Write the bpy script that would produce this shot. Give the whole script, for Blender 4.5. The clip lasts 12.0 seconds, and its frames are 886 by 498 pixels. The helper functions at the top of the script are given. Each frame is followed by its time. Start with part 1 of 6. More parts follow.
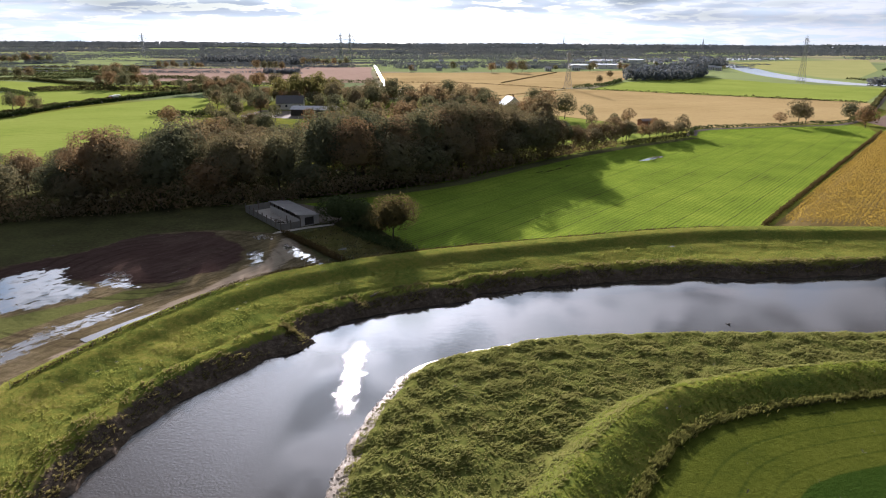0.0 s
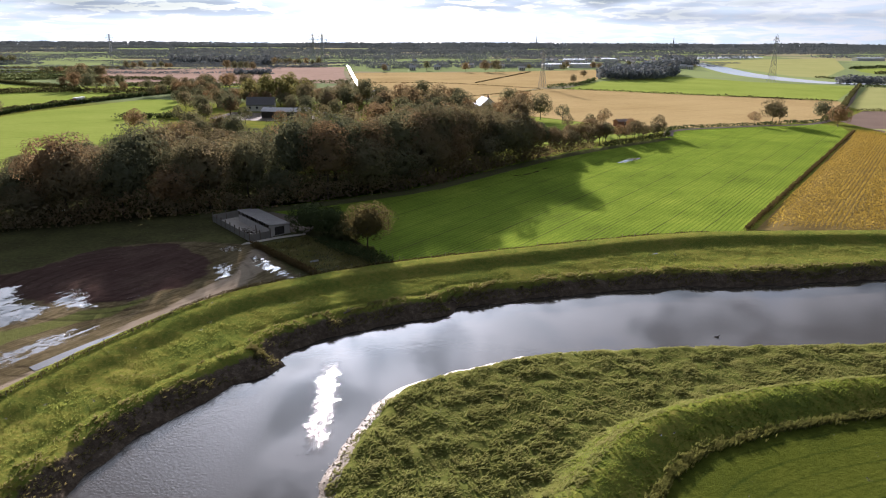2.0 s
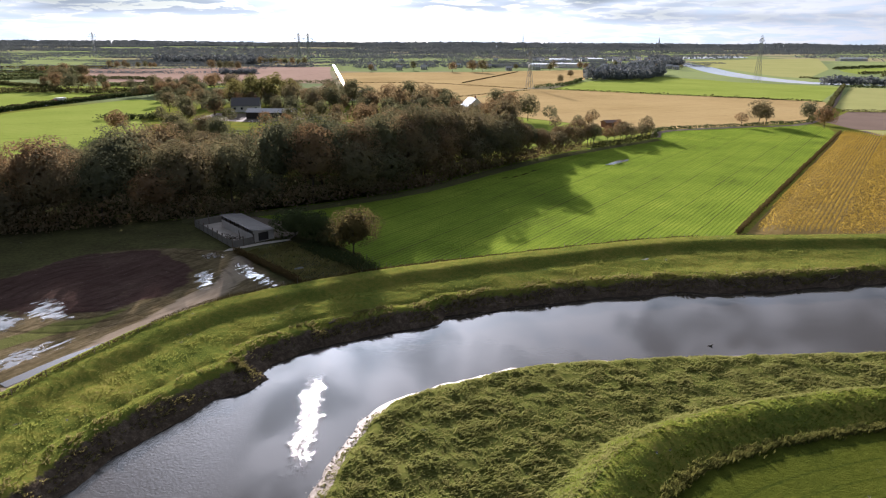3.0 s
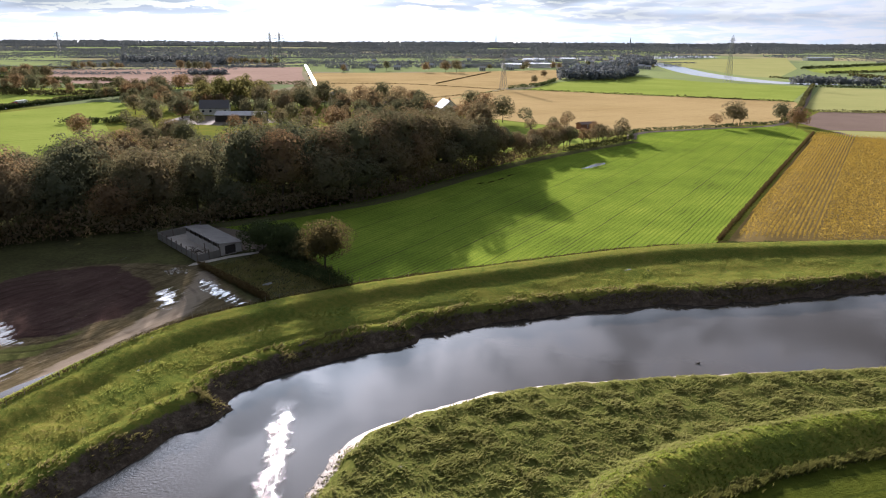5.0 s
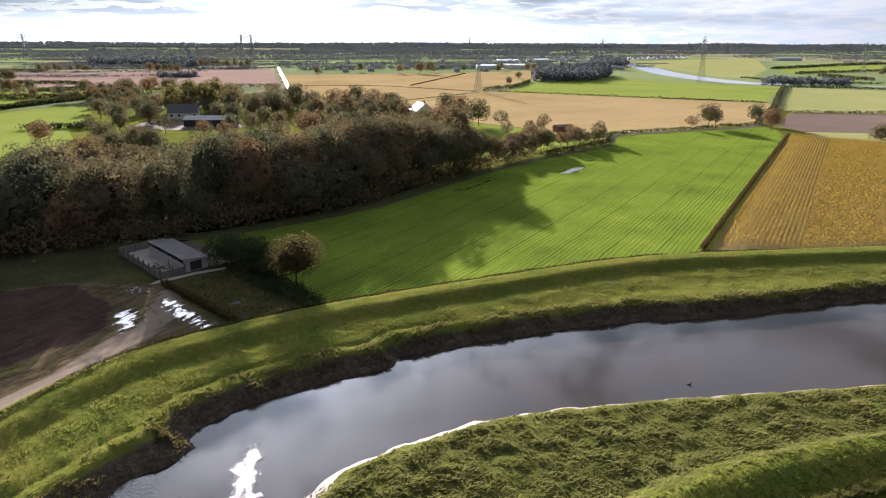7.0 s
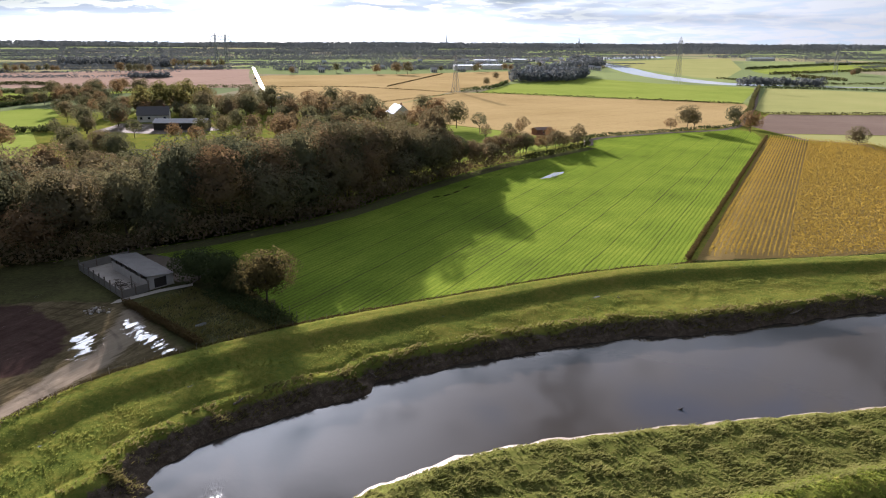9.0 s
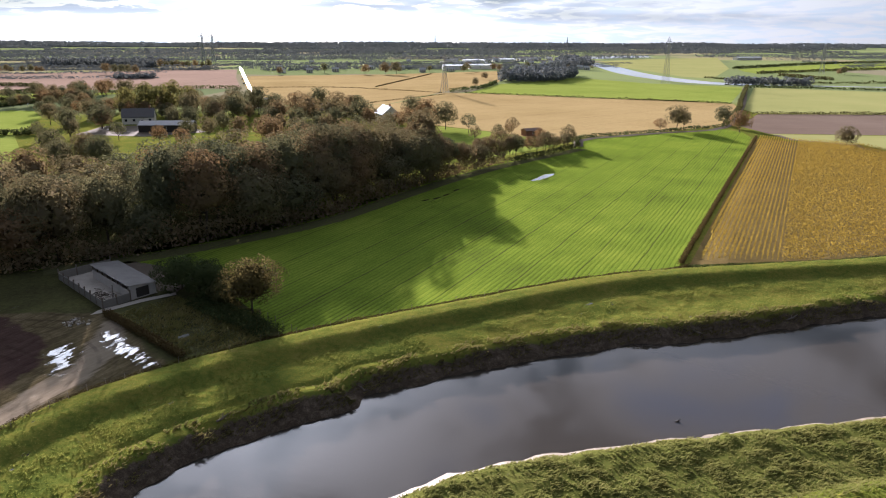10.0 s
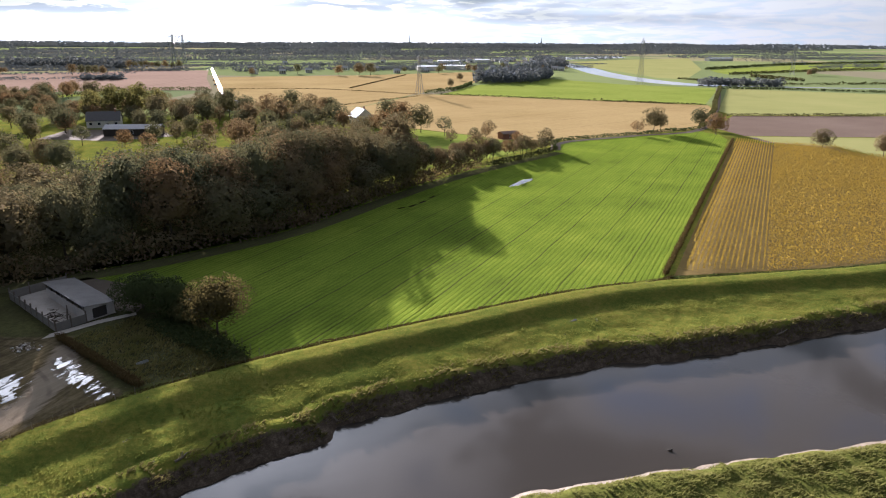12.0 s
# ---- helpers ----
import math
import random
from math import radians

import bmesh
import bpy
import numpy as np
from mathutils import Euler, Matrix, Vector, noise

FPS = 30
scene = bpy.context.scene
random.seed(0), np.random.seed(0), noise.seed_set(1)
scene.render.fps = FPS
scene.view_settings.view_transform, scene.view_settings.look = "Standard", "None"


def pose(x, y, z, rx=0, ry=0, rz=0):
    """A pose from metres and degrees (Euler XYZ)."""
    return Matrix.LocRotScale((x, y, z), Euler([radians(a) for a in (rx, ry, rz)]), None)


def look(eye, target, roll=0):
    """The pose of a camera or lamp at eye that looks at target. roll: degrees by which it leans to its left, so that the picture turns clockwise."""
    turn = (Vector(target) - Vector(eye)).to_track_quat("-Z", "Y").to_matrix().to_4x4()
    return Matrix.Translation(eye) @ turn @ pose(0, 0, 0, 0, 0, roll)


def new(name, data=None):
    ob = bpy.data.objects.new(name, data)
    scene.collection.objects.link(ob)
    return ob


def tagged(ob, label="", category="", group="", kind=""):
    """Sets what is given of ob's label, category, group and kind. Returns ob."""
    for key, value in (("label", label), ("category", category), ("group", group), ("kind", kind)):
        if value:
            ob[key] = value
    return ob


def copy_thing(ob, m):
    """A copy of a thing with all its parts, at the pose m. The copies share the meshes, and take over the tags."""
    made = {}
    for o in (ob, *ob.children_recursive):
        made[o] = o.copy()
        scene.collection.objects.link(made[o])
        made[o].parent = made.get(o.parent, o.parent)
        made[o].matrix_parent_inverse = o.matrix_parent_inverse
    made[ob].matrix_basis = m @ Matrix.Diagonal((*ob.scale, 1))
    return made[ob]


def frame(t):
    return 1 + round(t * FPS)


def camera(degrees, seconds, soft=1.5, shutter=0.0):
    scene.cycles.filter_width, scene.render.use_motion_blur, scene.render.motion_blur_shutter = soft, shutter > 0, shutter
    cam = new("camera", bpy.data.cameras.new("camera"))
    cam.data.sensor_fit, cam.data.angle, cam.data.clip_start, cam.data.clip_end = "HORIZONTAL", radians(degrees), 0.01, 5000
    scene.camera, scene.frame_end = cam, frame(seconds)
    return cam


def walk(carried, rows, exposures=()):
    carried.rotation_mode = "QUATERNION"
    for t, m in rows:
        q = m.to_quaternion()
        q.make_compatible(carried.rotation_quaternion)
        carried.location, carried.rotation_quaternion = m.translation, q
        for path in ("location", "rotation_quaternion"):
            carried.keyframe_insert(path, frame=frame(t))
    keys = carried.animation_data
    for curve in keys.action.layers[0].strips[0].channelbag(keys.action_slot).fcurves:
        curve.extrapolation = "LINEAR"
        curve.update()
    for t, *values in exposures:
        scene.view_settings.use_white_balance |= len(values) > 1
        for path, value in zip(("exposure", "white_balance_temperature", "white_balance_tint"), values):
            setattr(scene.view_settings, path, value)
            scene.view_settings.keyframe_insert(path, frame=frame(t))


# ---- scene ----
cam = camera(65.0, 12.0, 1.1)

# ---- camera and its path ----
PATH = [
    (0, (-2.437, -10.251, 37.175), (-2.419, -8.335, 36.604), 0.3),
    (1, (-2.521, -7.572, 37.397), (-2.469, -5.657, 36.825), 0.2),
    (2, (-2.555, -4.896, 37.643), (-2.467, -2.982, 37.07), 0.2),
    (3, (-2.479, -2.192, 38.062), (-2.355, -0.281, 37.488), 0.3),
    (5, (-2.195, 3.109, 38.797), (-2.0, 5.014, 38.222), 0.3),
    (5.5, (-2.087, 4.545, 38.898), (-1.875, 6.449, 38.324), 0.3),
    (6, (-2.004, 5.924, 39.054), (-1.775, 7.826, 38.48), 0.3),
    (7, (-1.751, 8.661, 39.453), (-1.488, 10.559, 38.88), 0.2),
    (9, (-0.925, 14.176, 40.32), (-0.601, 16.064, 39.746), 0.3),
    (10, (-0.476, 16.833, 40.718), (-0.123, 18.716, 40.143), 0.2),
    (11, (-0.041, 19.64, 41.079), (0.344, 21.516, 40.504), 0.2),
    (12, (0.501, 22.568, 41.332), (0.921, 24.437, 40.758), 0.3),
]
walk(cam, [(t, look(e, g, r)) for t, e, g, r in PATH], [(0, 1.44, 6150, 17), (6, 1.52, 6150, 17), (12, 1.54, 6150, 17)])

# ---- sky, sun, exposure ----
SUN_AZ, SUN_EL = -4.0, 13.2
sun_dir = Vector((math.sin(radians(SUN_AZ)) * math.cos(radians(SUN_EL)), math.cos(radians(SUN_AZ)) * math.cos(radians(SUN_EL)), math.sin(radians(SUN_EL))))
sun = new("sun", bpy.data.lights.new("sun", "SUN"))
sun.data.energy, sun.data.angle, sun.data.color = 6.7, radians(0.6), (1.0, 0.89, 0.84)
sun.matrix_world = look((0, 0, 300), tuple(Vector((0, 0, 300)) - sun_dir))


class Nodes:
    """Short hand for node trees."""

    def __init__(self, tree):
        self.t = tree
        tree.nodes.clear()

    def n(self, kind, ins=None, **props):
        node = self.t.nodes.new(kind)
        for k, v in props.items():
            setattr(node, k, v)
        for k, v in (ins or {}).items():
            if isinstance(v, bpy.types.NodeSocket):
                self.t.links.new(v, node.inputs[k])
            else:
                node.inputs[k].default_value = v
        return node

    def math(self, op, a, b=0.0, c=0.0, clamp=False):
        return self.n("ShaderNodeMath", {0: a, 1: b, 2: c}, operation=op, use_clamp=clamp).outputs[0]

    def mix(self, fac, a, b, blend="MIX"):
        node = self.n("ShaderNodeMix", {0: fac, 6: a, 7: b}, data_type="RGBA", blend_type=blend)
        return node.outputs[2]

    def noise(self, vec, scale, detail=4.0, rough=0.55, dist=0.0):
        return self.n("ShaderNodeTexNoise", {"Vector": vec, "Scale": scale, "Detail": detail, "Roughness": rough, "Distortion": dist}).outputs[0]

    def ramp(self, fac, stops, interp="LINEAR"):
        node = self.n("ShaderNodeValToRGB", {0: fac})
        r = node.color_ramp
        r.interpolation = interp
        while len(r.elements) < len(stops):
            r.elements.new(0.5)
        for e, (p, c) in zip(r.elements, stops):
            e.position, e.color = p, (*c, 1.0)
        return node.outputs[0]

    def step(self, v, lo, hi):
        return self.n("ShaderNodeMapRange", {0: v, 1: lo, 2: hi, 3: 0.0, 4: 1.0}, interpolation_type="SMOOTHSTEP").outputs[0]


def make_sky():
    world = bpy.data.worlds.new("sky")
    scene.world = world
    world.use_nodes = True
    s = Nodes(world.node_tree)
    sky = s.n("ShaderNodeTexSky", sky_type="NISHITA", sun_disc=False, sun_elevation=radians(SUN_EL), sun_rotation=radians(SUN_AZ), altitude=40.0, dust_density=2.0)
    way = s.n("ShaderNodeTexCoord").outputs["Generated"]
    sep = s.n("ShaderNodeSeparateXYZ", {0: way})
    up = s.math("ADD", s.math("MAXIMUM", sep.outputs[2], 0.0), 0.12)
    flat = s.n("ShaderNodeCombineXYZ", {0: s.math("DIVIDE", sep.outputs[0], up), 1: s.math("DIVIDE", sep.outputs[1], up), 2: 0.0}).outputs[0]
    big = s.noise(flat, 2.8, 6.0, 0.55, 0.5)
    fine = s.noise(flat, 4.2, 6.0, 0.6, 0.2)
    body = s.math("ADD", s.math("MULTIPLY", big, 0.75), s.math("MULTIPLY", fine, 0.25))
    cover = s.step(body, 0.28, 0.50)
    thick = s.step(body, 0.47, 0.59)
    near = s.n("ShaderNodeVectorMath", {0: way, 1: tuple(sun_dir)}, operation="DOT_PRODUCT").outputs["Value"]
    wide = s.math("POWER", s.math("MULTIPLY_ADD", near, 0.5, 0.5), 5.0)
    above = pose(0, 0, 0, 0, 0, -SUN_AZ + 5) @ Vector((0, math.cos(radians(25)), math.sin(radians(25))))
    rim = s.n("ShaderNodeVectorMath", {0: way, 1: tuple(above)}, operation="DOT_PRODUCT").outputs["Value"]
    halo = s.math("POWER", s.math("MAXIMUM", rim, 0.0), 34.0)
    level = s.n("ShaderNodeVectorMath", {0: s.n("ShaderNodeVectorMath", {0: way, 1: (1, 1, 0)}, operation="MULTIPLY").outputs[0]}, operation="NORMALIZE").outputs[0]
    side = s.n("ShaderNodeVectorMath", {0: level, 1: (math.sin(radians(SUN_AZ)), math.cos(radians(SUN_AZ)), 0)}, operation="DOT_PRODUCT").outputs["Value"]
    ahead = s.math("MULTIPLY", s.math("POWER", s.math("MAXIMUM", side, 0.0), 9.0), s.math("MULTIPLY", s.step(sep.outputs[2], 0.50, 0.35), s.step(sep.outputs[2], 0.12, 0.28)))
    lit = s.math("ADD", s.math("ADD", s.math("MULTIPLY_ADD", wide, 3.9, 0.98), s.math("MULTIPLY", halo, 26.0)), s.math("MULTIPLY", ahead, 11.0))
    dim = s.math("MULTIPLY", lit, 0.38)
    low = s.step(sep.outputs[2], 0.24, 0.08)
    lum = s.n("ShaderNodeMix", {0: s.math("MULTIPLY", thick, s.math("SUBTRACT", 1.0, s.math("MULTIPLY", low, 0.90))), 2: lit, 3: dim}).outputs[0]
    bands = s.n("ShaderNodeCombineXYZ", {0: s.math("MULTIPLY", sep.outputs[0], 2.4), 1: s.math("MULTIPLY", sep.outputs[1], 2.4), 2: s.math("MULTIPLY", sep.outputs[2], 26.0)}).outputs[0]
    bank = s.math("MULTIPLY", s.step(s.noise(bands, 0.9, 3.5, 0.5, 0.2), 0.42, 0.62), s.math("MULTIPLY", s.step(sep.outputs[2], 0.008, 0.045), s.step(sep.outputs[2], 0.30, 0.12)))
    lum = s.math("MULTIPLY", lum, s.math("MULTIPLY_ADD", bank, -0.60, 0.97))
    thick = s.math("MAXIMUM", thick, bank)
    tone = s.mix(thick, (0.94, 0.985, 1.06, 1), (0.86, 1.0, 1.14, 1))
    cloud = s.n("ShaderNodeVectorMath", {0: tone, 3: lum}, operation="SCALE").outputs[0]
    clear = s.n("ShaderNodeVectorMath", {0: sky.outputs[0], 1: (0.56, 0.78, 1.08)}, operation="MULTIPLY").outputs[0]
    full = s.mix(s.math("MAXIMUM", cover, s.math("MULTIPLY", low, 0.94)), clear, cloud)
    back = s.n("ShaderNodeBackground", {0: full, 1: 0.1})
    s.n("ShaderNodeOutputWorld", {0: back.outputs[0]})


make_sky()


# ---- materials ----
def material(name):
    m = bpy.data.materials.new(name)
    m.use_nodes = True
    s = Nodes(m.node_tree)
    return m, s


def finish(s, color, rough=0.9, bump=None, strength=0.4, distance=0.05, metal=0.0, spec=0.3):
    ins = {"Base Color": color, "Roughness": rough, "Metallic": metal, "Specular IOR Level": spec}
    if bump is not None:
        ins["Normal"] = s.n("ShaderNodeBump", {"Strength": strength, "Distance": distance, "Height": bump}).outputs[0]
    b = s.n("ShaderNodeBsdfPrincipled", ins)
    s.n("ShaderNodeOutputMaterial", {0: b.outputs[0]})
    return b


def plain(name, color, rough=0.8, scale=2.0, vary=0.25, metal=0.0, bump=0.3, spec=0.3):
    """A painted or built surface with blotches and fine grain."""
    m, s = material(name)
    pos = s.n("ShaderNodeTexCoord").outputs["Object"]
    a = s.noise(pos, scale, 5.0)
    b = s.noise(pos, scale * 9, 3.0)
    dark = tuple(c * (1 - vary) for c in color) + (1,)
    lite = tuple(min(1, c * (1 + vary)) for c in color) + (1,)
    c = s.mix(s.math("ADD", s.math("MULTIPLY", a, 0.7), s.math("MULTIPLY", b, 0.3)), dark, lite)
    finish(s, c, rough, b, bump, 0.02, metal, spec)
    return m


def leaf_material(name, tones, translucent=0.35, scale=0.35, even=False):
    """Foliage: tone by object and by clump, part of the light passing through."""
    m, s = material(name)
    pos = s.n("ShaderNodeNewGeometry").outputs["Position"]
    isl = s.n("ShaderNodeNewGeometry").outputs["Random Per Island"]
    rnd = s.n("ShaderNodeObjectInfo").outputs["Random"]
    n = s.noise(pos, scale, 3.0)
    v = s.math("ADD", s.math("MULTIPLY", rnd, 0.62), s.math("ADD", s.math("MULTIPLY", n, 0.32), s.math("MULTIPLY", isl, 0.14)))
    if even:
        v = s.math("ADD", s.math("MULTIPLY", rnd, 0.56), s.math("ADD", s.math("MULTIPLY", s.noise(pos, 0.1, 2.0), 0.36), s.math("MULTIPLY", isl, 0.07)))
    c = s.ramp(v, tones)
    d = s.n("ShaderNodeBsdfDiffuse", {0: c})
    t = s.n("ShaderNodeBsdfTranslucent", {0: s.mix(1.0, c, (1.15, 1.1, 0.92, 1), "MULTIPLY") if translucent < 0.5 else c})
    x = s.n("ShaderNodeMixShader", {0: translucent, 1: d.outputs[0], 2: t.outputs[0]})
    s.n("ShaderNodeOutputMaterial", {0: x.outputs[0]})
    return m


GREENS = [(0.10, (0.095, 0.110, 0.070)), (0.36, (0.140, 0.138, 0.080)), (0.54, (0.178, 0.150, 0.090)), (0.72, (0.218, 0.156, 0.092)), (0.88, (0.265, 0.156, 0.078)), (0.95, (0.35, 0.186, 0.066))]
MAT = {}
MAT["leaf"] = leaf_material("autumn_leaves", GREENS, 0.26, even=True)
MAT["gold_leaf"] = leaf_material("golden_leaves", [(0.1, (0.060, 0.062, 0.028)), (0.5, (0.085, 0.076, 0.034)), (0.9, (0.115, 0.092, 0.042))], 0.4, 0.8)
MAT["hedge"] = leaf_material("hedge_leaves", [(0.1, (0.045, 0.064, 0.028)), (0.5, (0.07, 0.088, 0.036)), (0.9, (0.10, 0.09, 0.042))], 0.25, 0.6)
# Bluish tones: distance haze is mixed into this leaf colour.
MAT["hazed_leaf"] = leaf_material("distant_leaves_hazed", [(0.1, (0.128, 0.148, 0.168)), (0.5, (0.148, 0.168, 0.182)), (0.9, (0.172, 0.188, 0.195))], 0.22, 0.02)
MAT["poplar"] = leaf_material("poplar_leaves", [(0.1, (0.12, 0.13, 0.05)), (0.5, (0.16, 0.155, 0.06)), (0.9, (0.19, 0.165, 0.07))], 0.45, 0.5)
MAT["maize"] = leaf_material("ripe_maize", [(0.1, (0.24, 0.172, 0.035)), (0.5, (0.272, 0.197, 0.041)), (0.9, (0.30, 0.222, 0.050))], 0.38, 0.12)
MAT["rough_grass"] = leaf_material("rough_grass_blades", [(0.1, (0.096, 0.124, 0.034)), (0.4, (0.134, 0.152, 0.042)), (0.6, (0.175, 0.172, 0.058)), (0.8, (0.245, 0.205, 0.09))], 0.5, 0.3)
MAT["short_grass"] = leaf_material("short_grass_blades", [(0.1, (0.125, 0.165, 0.030)), (0.5, (0.175, 0.20, 0.040)), (0.9, (0.225, 0.225, 0.06))], 0.55, 0.12)
MAT["lush_grass"] = leaf_material("lush_grass_blades", [(0.1, (0.090, 0.132, 0.020)), (0.5, (0.125, 0.166, 0.026)), (0.9, (0.175, 0.195, 0.038))], 0.5, 0.35)
MAT["reed"] = leaf_material("dry_bank_grass", [(0.1, (0.085, 0.10, 0.036)), (0.5, (0.135, 0.135, 0.055)), (0.9, (0.23, 0.195, 0.095))], 0.4, 0.4)
MAT["ditch"] = leaf_material("ditch_grass_blades", [(0.1, (0.068, 0.084, 0.024)), (0.5, (0.100, 0.112, 0.034)), (0.9, (0.145, 0.138, 0.052))], 0.4, 0.6)
MAT["crop_leaf"] = leaf_material("young_crop_leaves", [(0.1, (0.092, 0.152, 0.020)), (0.5, (0.135, 0.202, 0.026)), (0.9, (0.20, 0.252, 0.038))], 0.5, 0.06)
MAT["bark"] = plain("bark", (0.075, 0.06, 0.045), 0.95, 1.5, 0.4)
MAT["whitewash"] = plain("stained_whitewash", (0.50, 0.47, 0.43), 0.9, 0.9, 0.35, spec=0.1)
MAT["yard_concrete"] = plain("pale_yard_concrete", (0.44, 0.40, 0.35), 0.9, 0.5, 0.45, spec=0.1)
MAT["pale_sheet"] = plain("pale_sheet_roof", (0.42, 0.41, 0.42), 0.6, 0.5, 0.25, spec=0.2)
MAT["block"] = plain("grey_concrete_boards", (0.22, 0.205, 0.18), 0.9, 0.7, 0.4)
MAT["timber"] = plain("grey_timber", (0.15, 0.125, 0.10), 0.9, 3.0, 0.35)
MAT["sheet"] = plain("fibre_cement_sheet", (0.22, 0.21, 0.20), 0.9, 0.5, 0.4, spec=0.04)
# Whitish base with low roughness: roof glare is partly put into the colour.
MAT["glare_roof"] = plain("pale_glare_roof", (0.5, 0.5, 0.5), 0.12, 0.5, 0.1)
MAT["darkboard"] = plain("dark_boarding", (0.05, 0.045, 0.04), 0.8, 1.0, 0.3)
MAT["white_wall"] = plain("white_render", (0.74, 0.72, 0.67), 0.8, 0.5, 0.1)
MAT["brick"] = plain("red_brick_far", (0.28, 0.14, 0.095), 0.9, 2.0, 0.25)
MAT["slate"] = plain("slate_roof", (0.13, 0.125, 0.125), 0.45, 1.2, 0.3)
MAT["tile"] = plain("brown_roof_tiles", (0.20, 0.12, 0.085), 0.6, 1.2, 0.3)
MAT["steel"] = plain("galvanised_steel", (0.33, 0.34, 0.35), 0.5, 1.0, 0.15, 0.6)
MAT["white_paint"] = plain("white_paint", (0.78, 0.78, 0.76), 0.4, 1.0, 0.06)
MAT["tyre"] = plain("black_rubber", (0.02, 0.02, 0.02), 0.85)
MAT["red_paint"] = plain("red_paint", (0.35, 0.04, 0.03), 0.5)
MAT["glass"] = plain("dark_window_glass", (0.02, 0.024, 0.03), 0.06, 1.0, 0.1, 0.0, 0.0)
MAT["tarmac"] = plain("wet_tarmac", (0.055, 0.055, 0.058), 0.42, 0.3, 0.25)
MAT["stone"] = plain("river_stones", (0.24, 0.20, 0.15), 0.7, 3.0, 0.5)
MAT["lane"] = plain("farm_track", (0.13, 0.108, 0.085), 0.9, 0.4, 0.35, spec=0.02)
MAT["brown_hedge"] = leaf_material("brown_hedge_leaves", [(0.1, (0.045, 0.04, 0.018)), (0.5, (0.08, 0.062, 0.028)), (0.9, (0.12, 0.085, 0.04))], 0.25, 0.6)


BAR_X = 10.7


def water_material(name, ripple=0.06):
    m, s = material(name)
    pos = s.n("ShaderNodeNewGeometry").outputs["Position"]
    st = s.n("ShaderNodeMapping", {"Vector": pos, "Scale": (1.0, 1.0, 1.0), "Rotation": (0, 0, 0.4)}).outputs[0]
    fine = s.noise(st, 1.6, 4.0, 0.6, 0.3)
    wide = s.noise(st, 0.05, 3.0)
    h = s.math("MULTIPLY", fine, s.math("MULTIPLY_ADD", s.step(wide, 0.45, 0.62), 0.10, 0.03))
    slow = s.noise(st, 0.35, 2.0)
    p = s.n("ShaderNodeSeparateXYZ", {0: pos})
    bar = s.math("MULTIPLY", s.step(s.math("ADD", s.math("ABSOLUTE", s.math("ADD", p.outputs[0], s.math("MULTIPLY_ADD", wide, 4.0, BAR_X))), s.math("MULTIPLY", s.noise(pos, 0.55, 4.0, 0.6), 3.4)), 3.3, 2.3), s.math("MULTIPLY", s.step(p.outputs[1], 54.0, 61.0), s.step(p.outputs[1], 78.0, 70.0)))
    reach = s.math("MULTIPLY", s.step(p.outputs[0], -16.0, -24.0), s.step(p.outputs[1], 76.0, 66.0))
    chop = s.math("MULTIPLY", s.noise(st, 4.2, 3.0, 0.6), s.math("ADD", s.math("MULTIPLY", s.math("MULTIPLY", bar, s.step(s.noise(s.n("ShaderNodeMapping", {"Vector": pos, "Scale": (1.6, 0.5, 1.0)}).outputs[0], 0.9, 4.0, 0.65), 0.36, 0.58)), 2.4), s.math("MULTIPLY", reach, 0.7)))
    both = s.math("ADD", s.math("ADD", h, chop), s.math("MULTIPLY", slow, 0.10))
    silt = s.mix(s.noise(pos, 0.03, 3.0), (0.030, 0.026, 0.022, 1), (0.048, 0.040, 0.032, 1))
    b = s.n("ShaderNodeBsdfPrincipled", {"Base Color": silt, "Roughness": s.math("MULTIPLY_ADD", bar, 0.14, 0.04), "IOR": 1.33, "Specular IOR Level": 0.5})
    if ripple:
        s.t.links.new(s.n("ShaderNodeBump", {"Strength": 1.0, "Distance": ripple, "Height": both}).outputs[0], b.inputs["Normal"])
    s.n("ShaderNodeOutputMaterial", {0: b.outputs[0]})
    return m


MAT["water"] = water_material("river_water", 0.05)
MAT["still_water"] = water_material("still_water", 0.0)
MAT["ruffled_water"] = water_material("ruffled_water", 0.04)


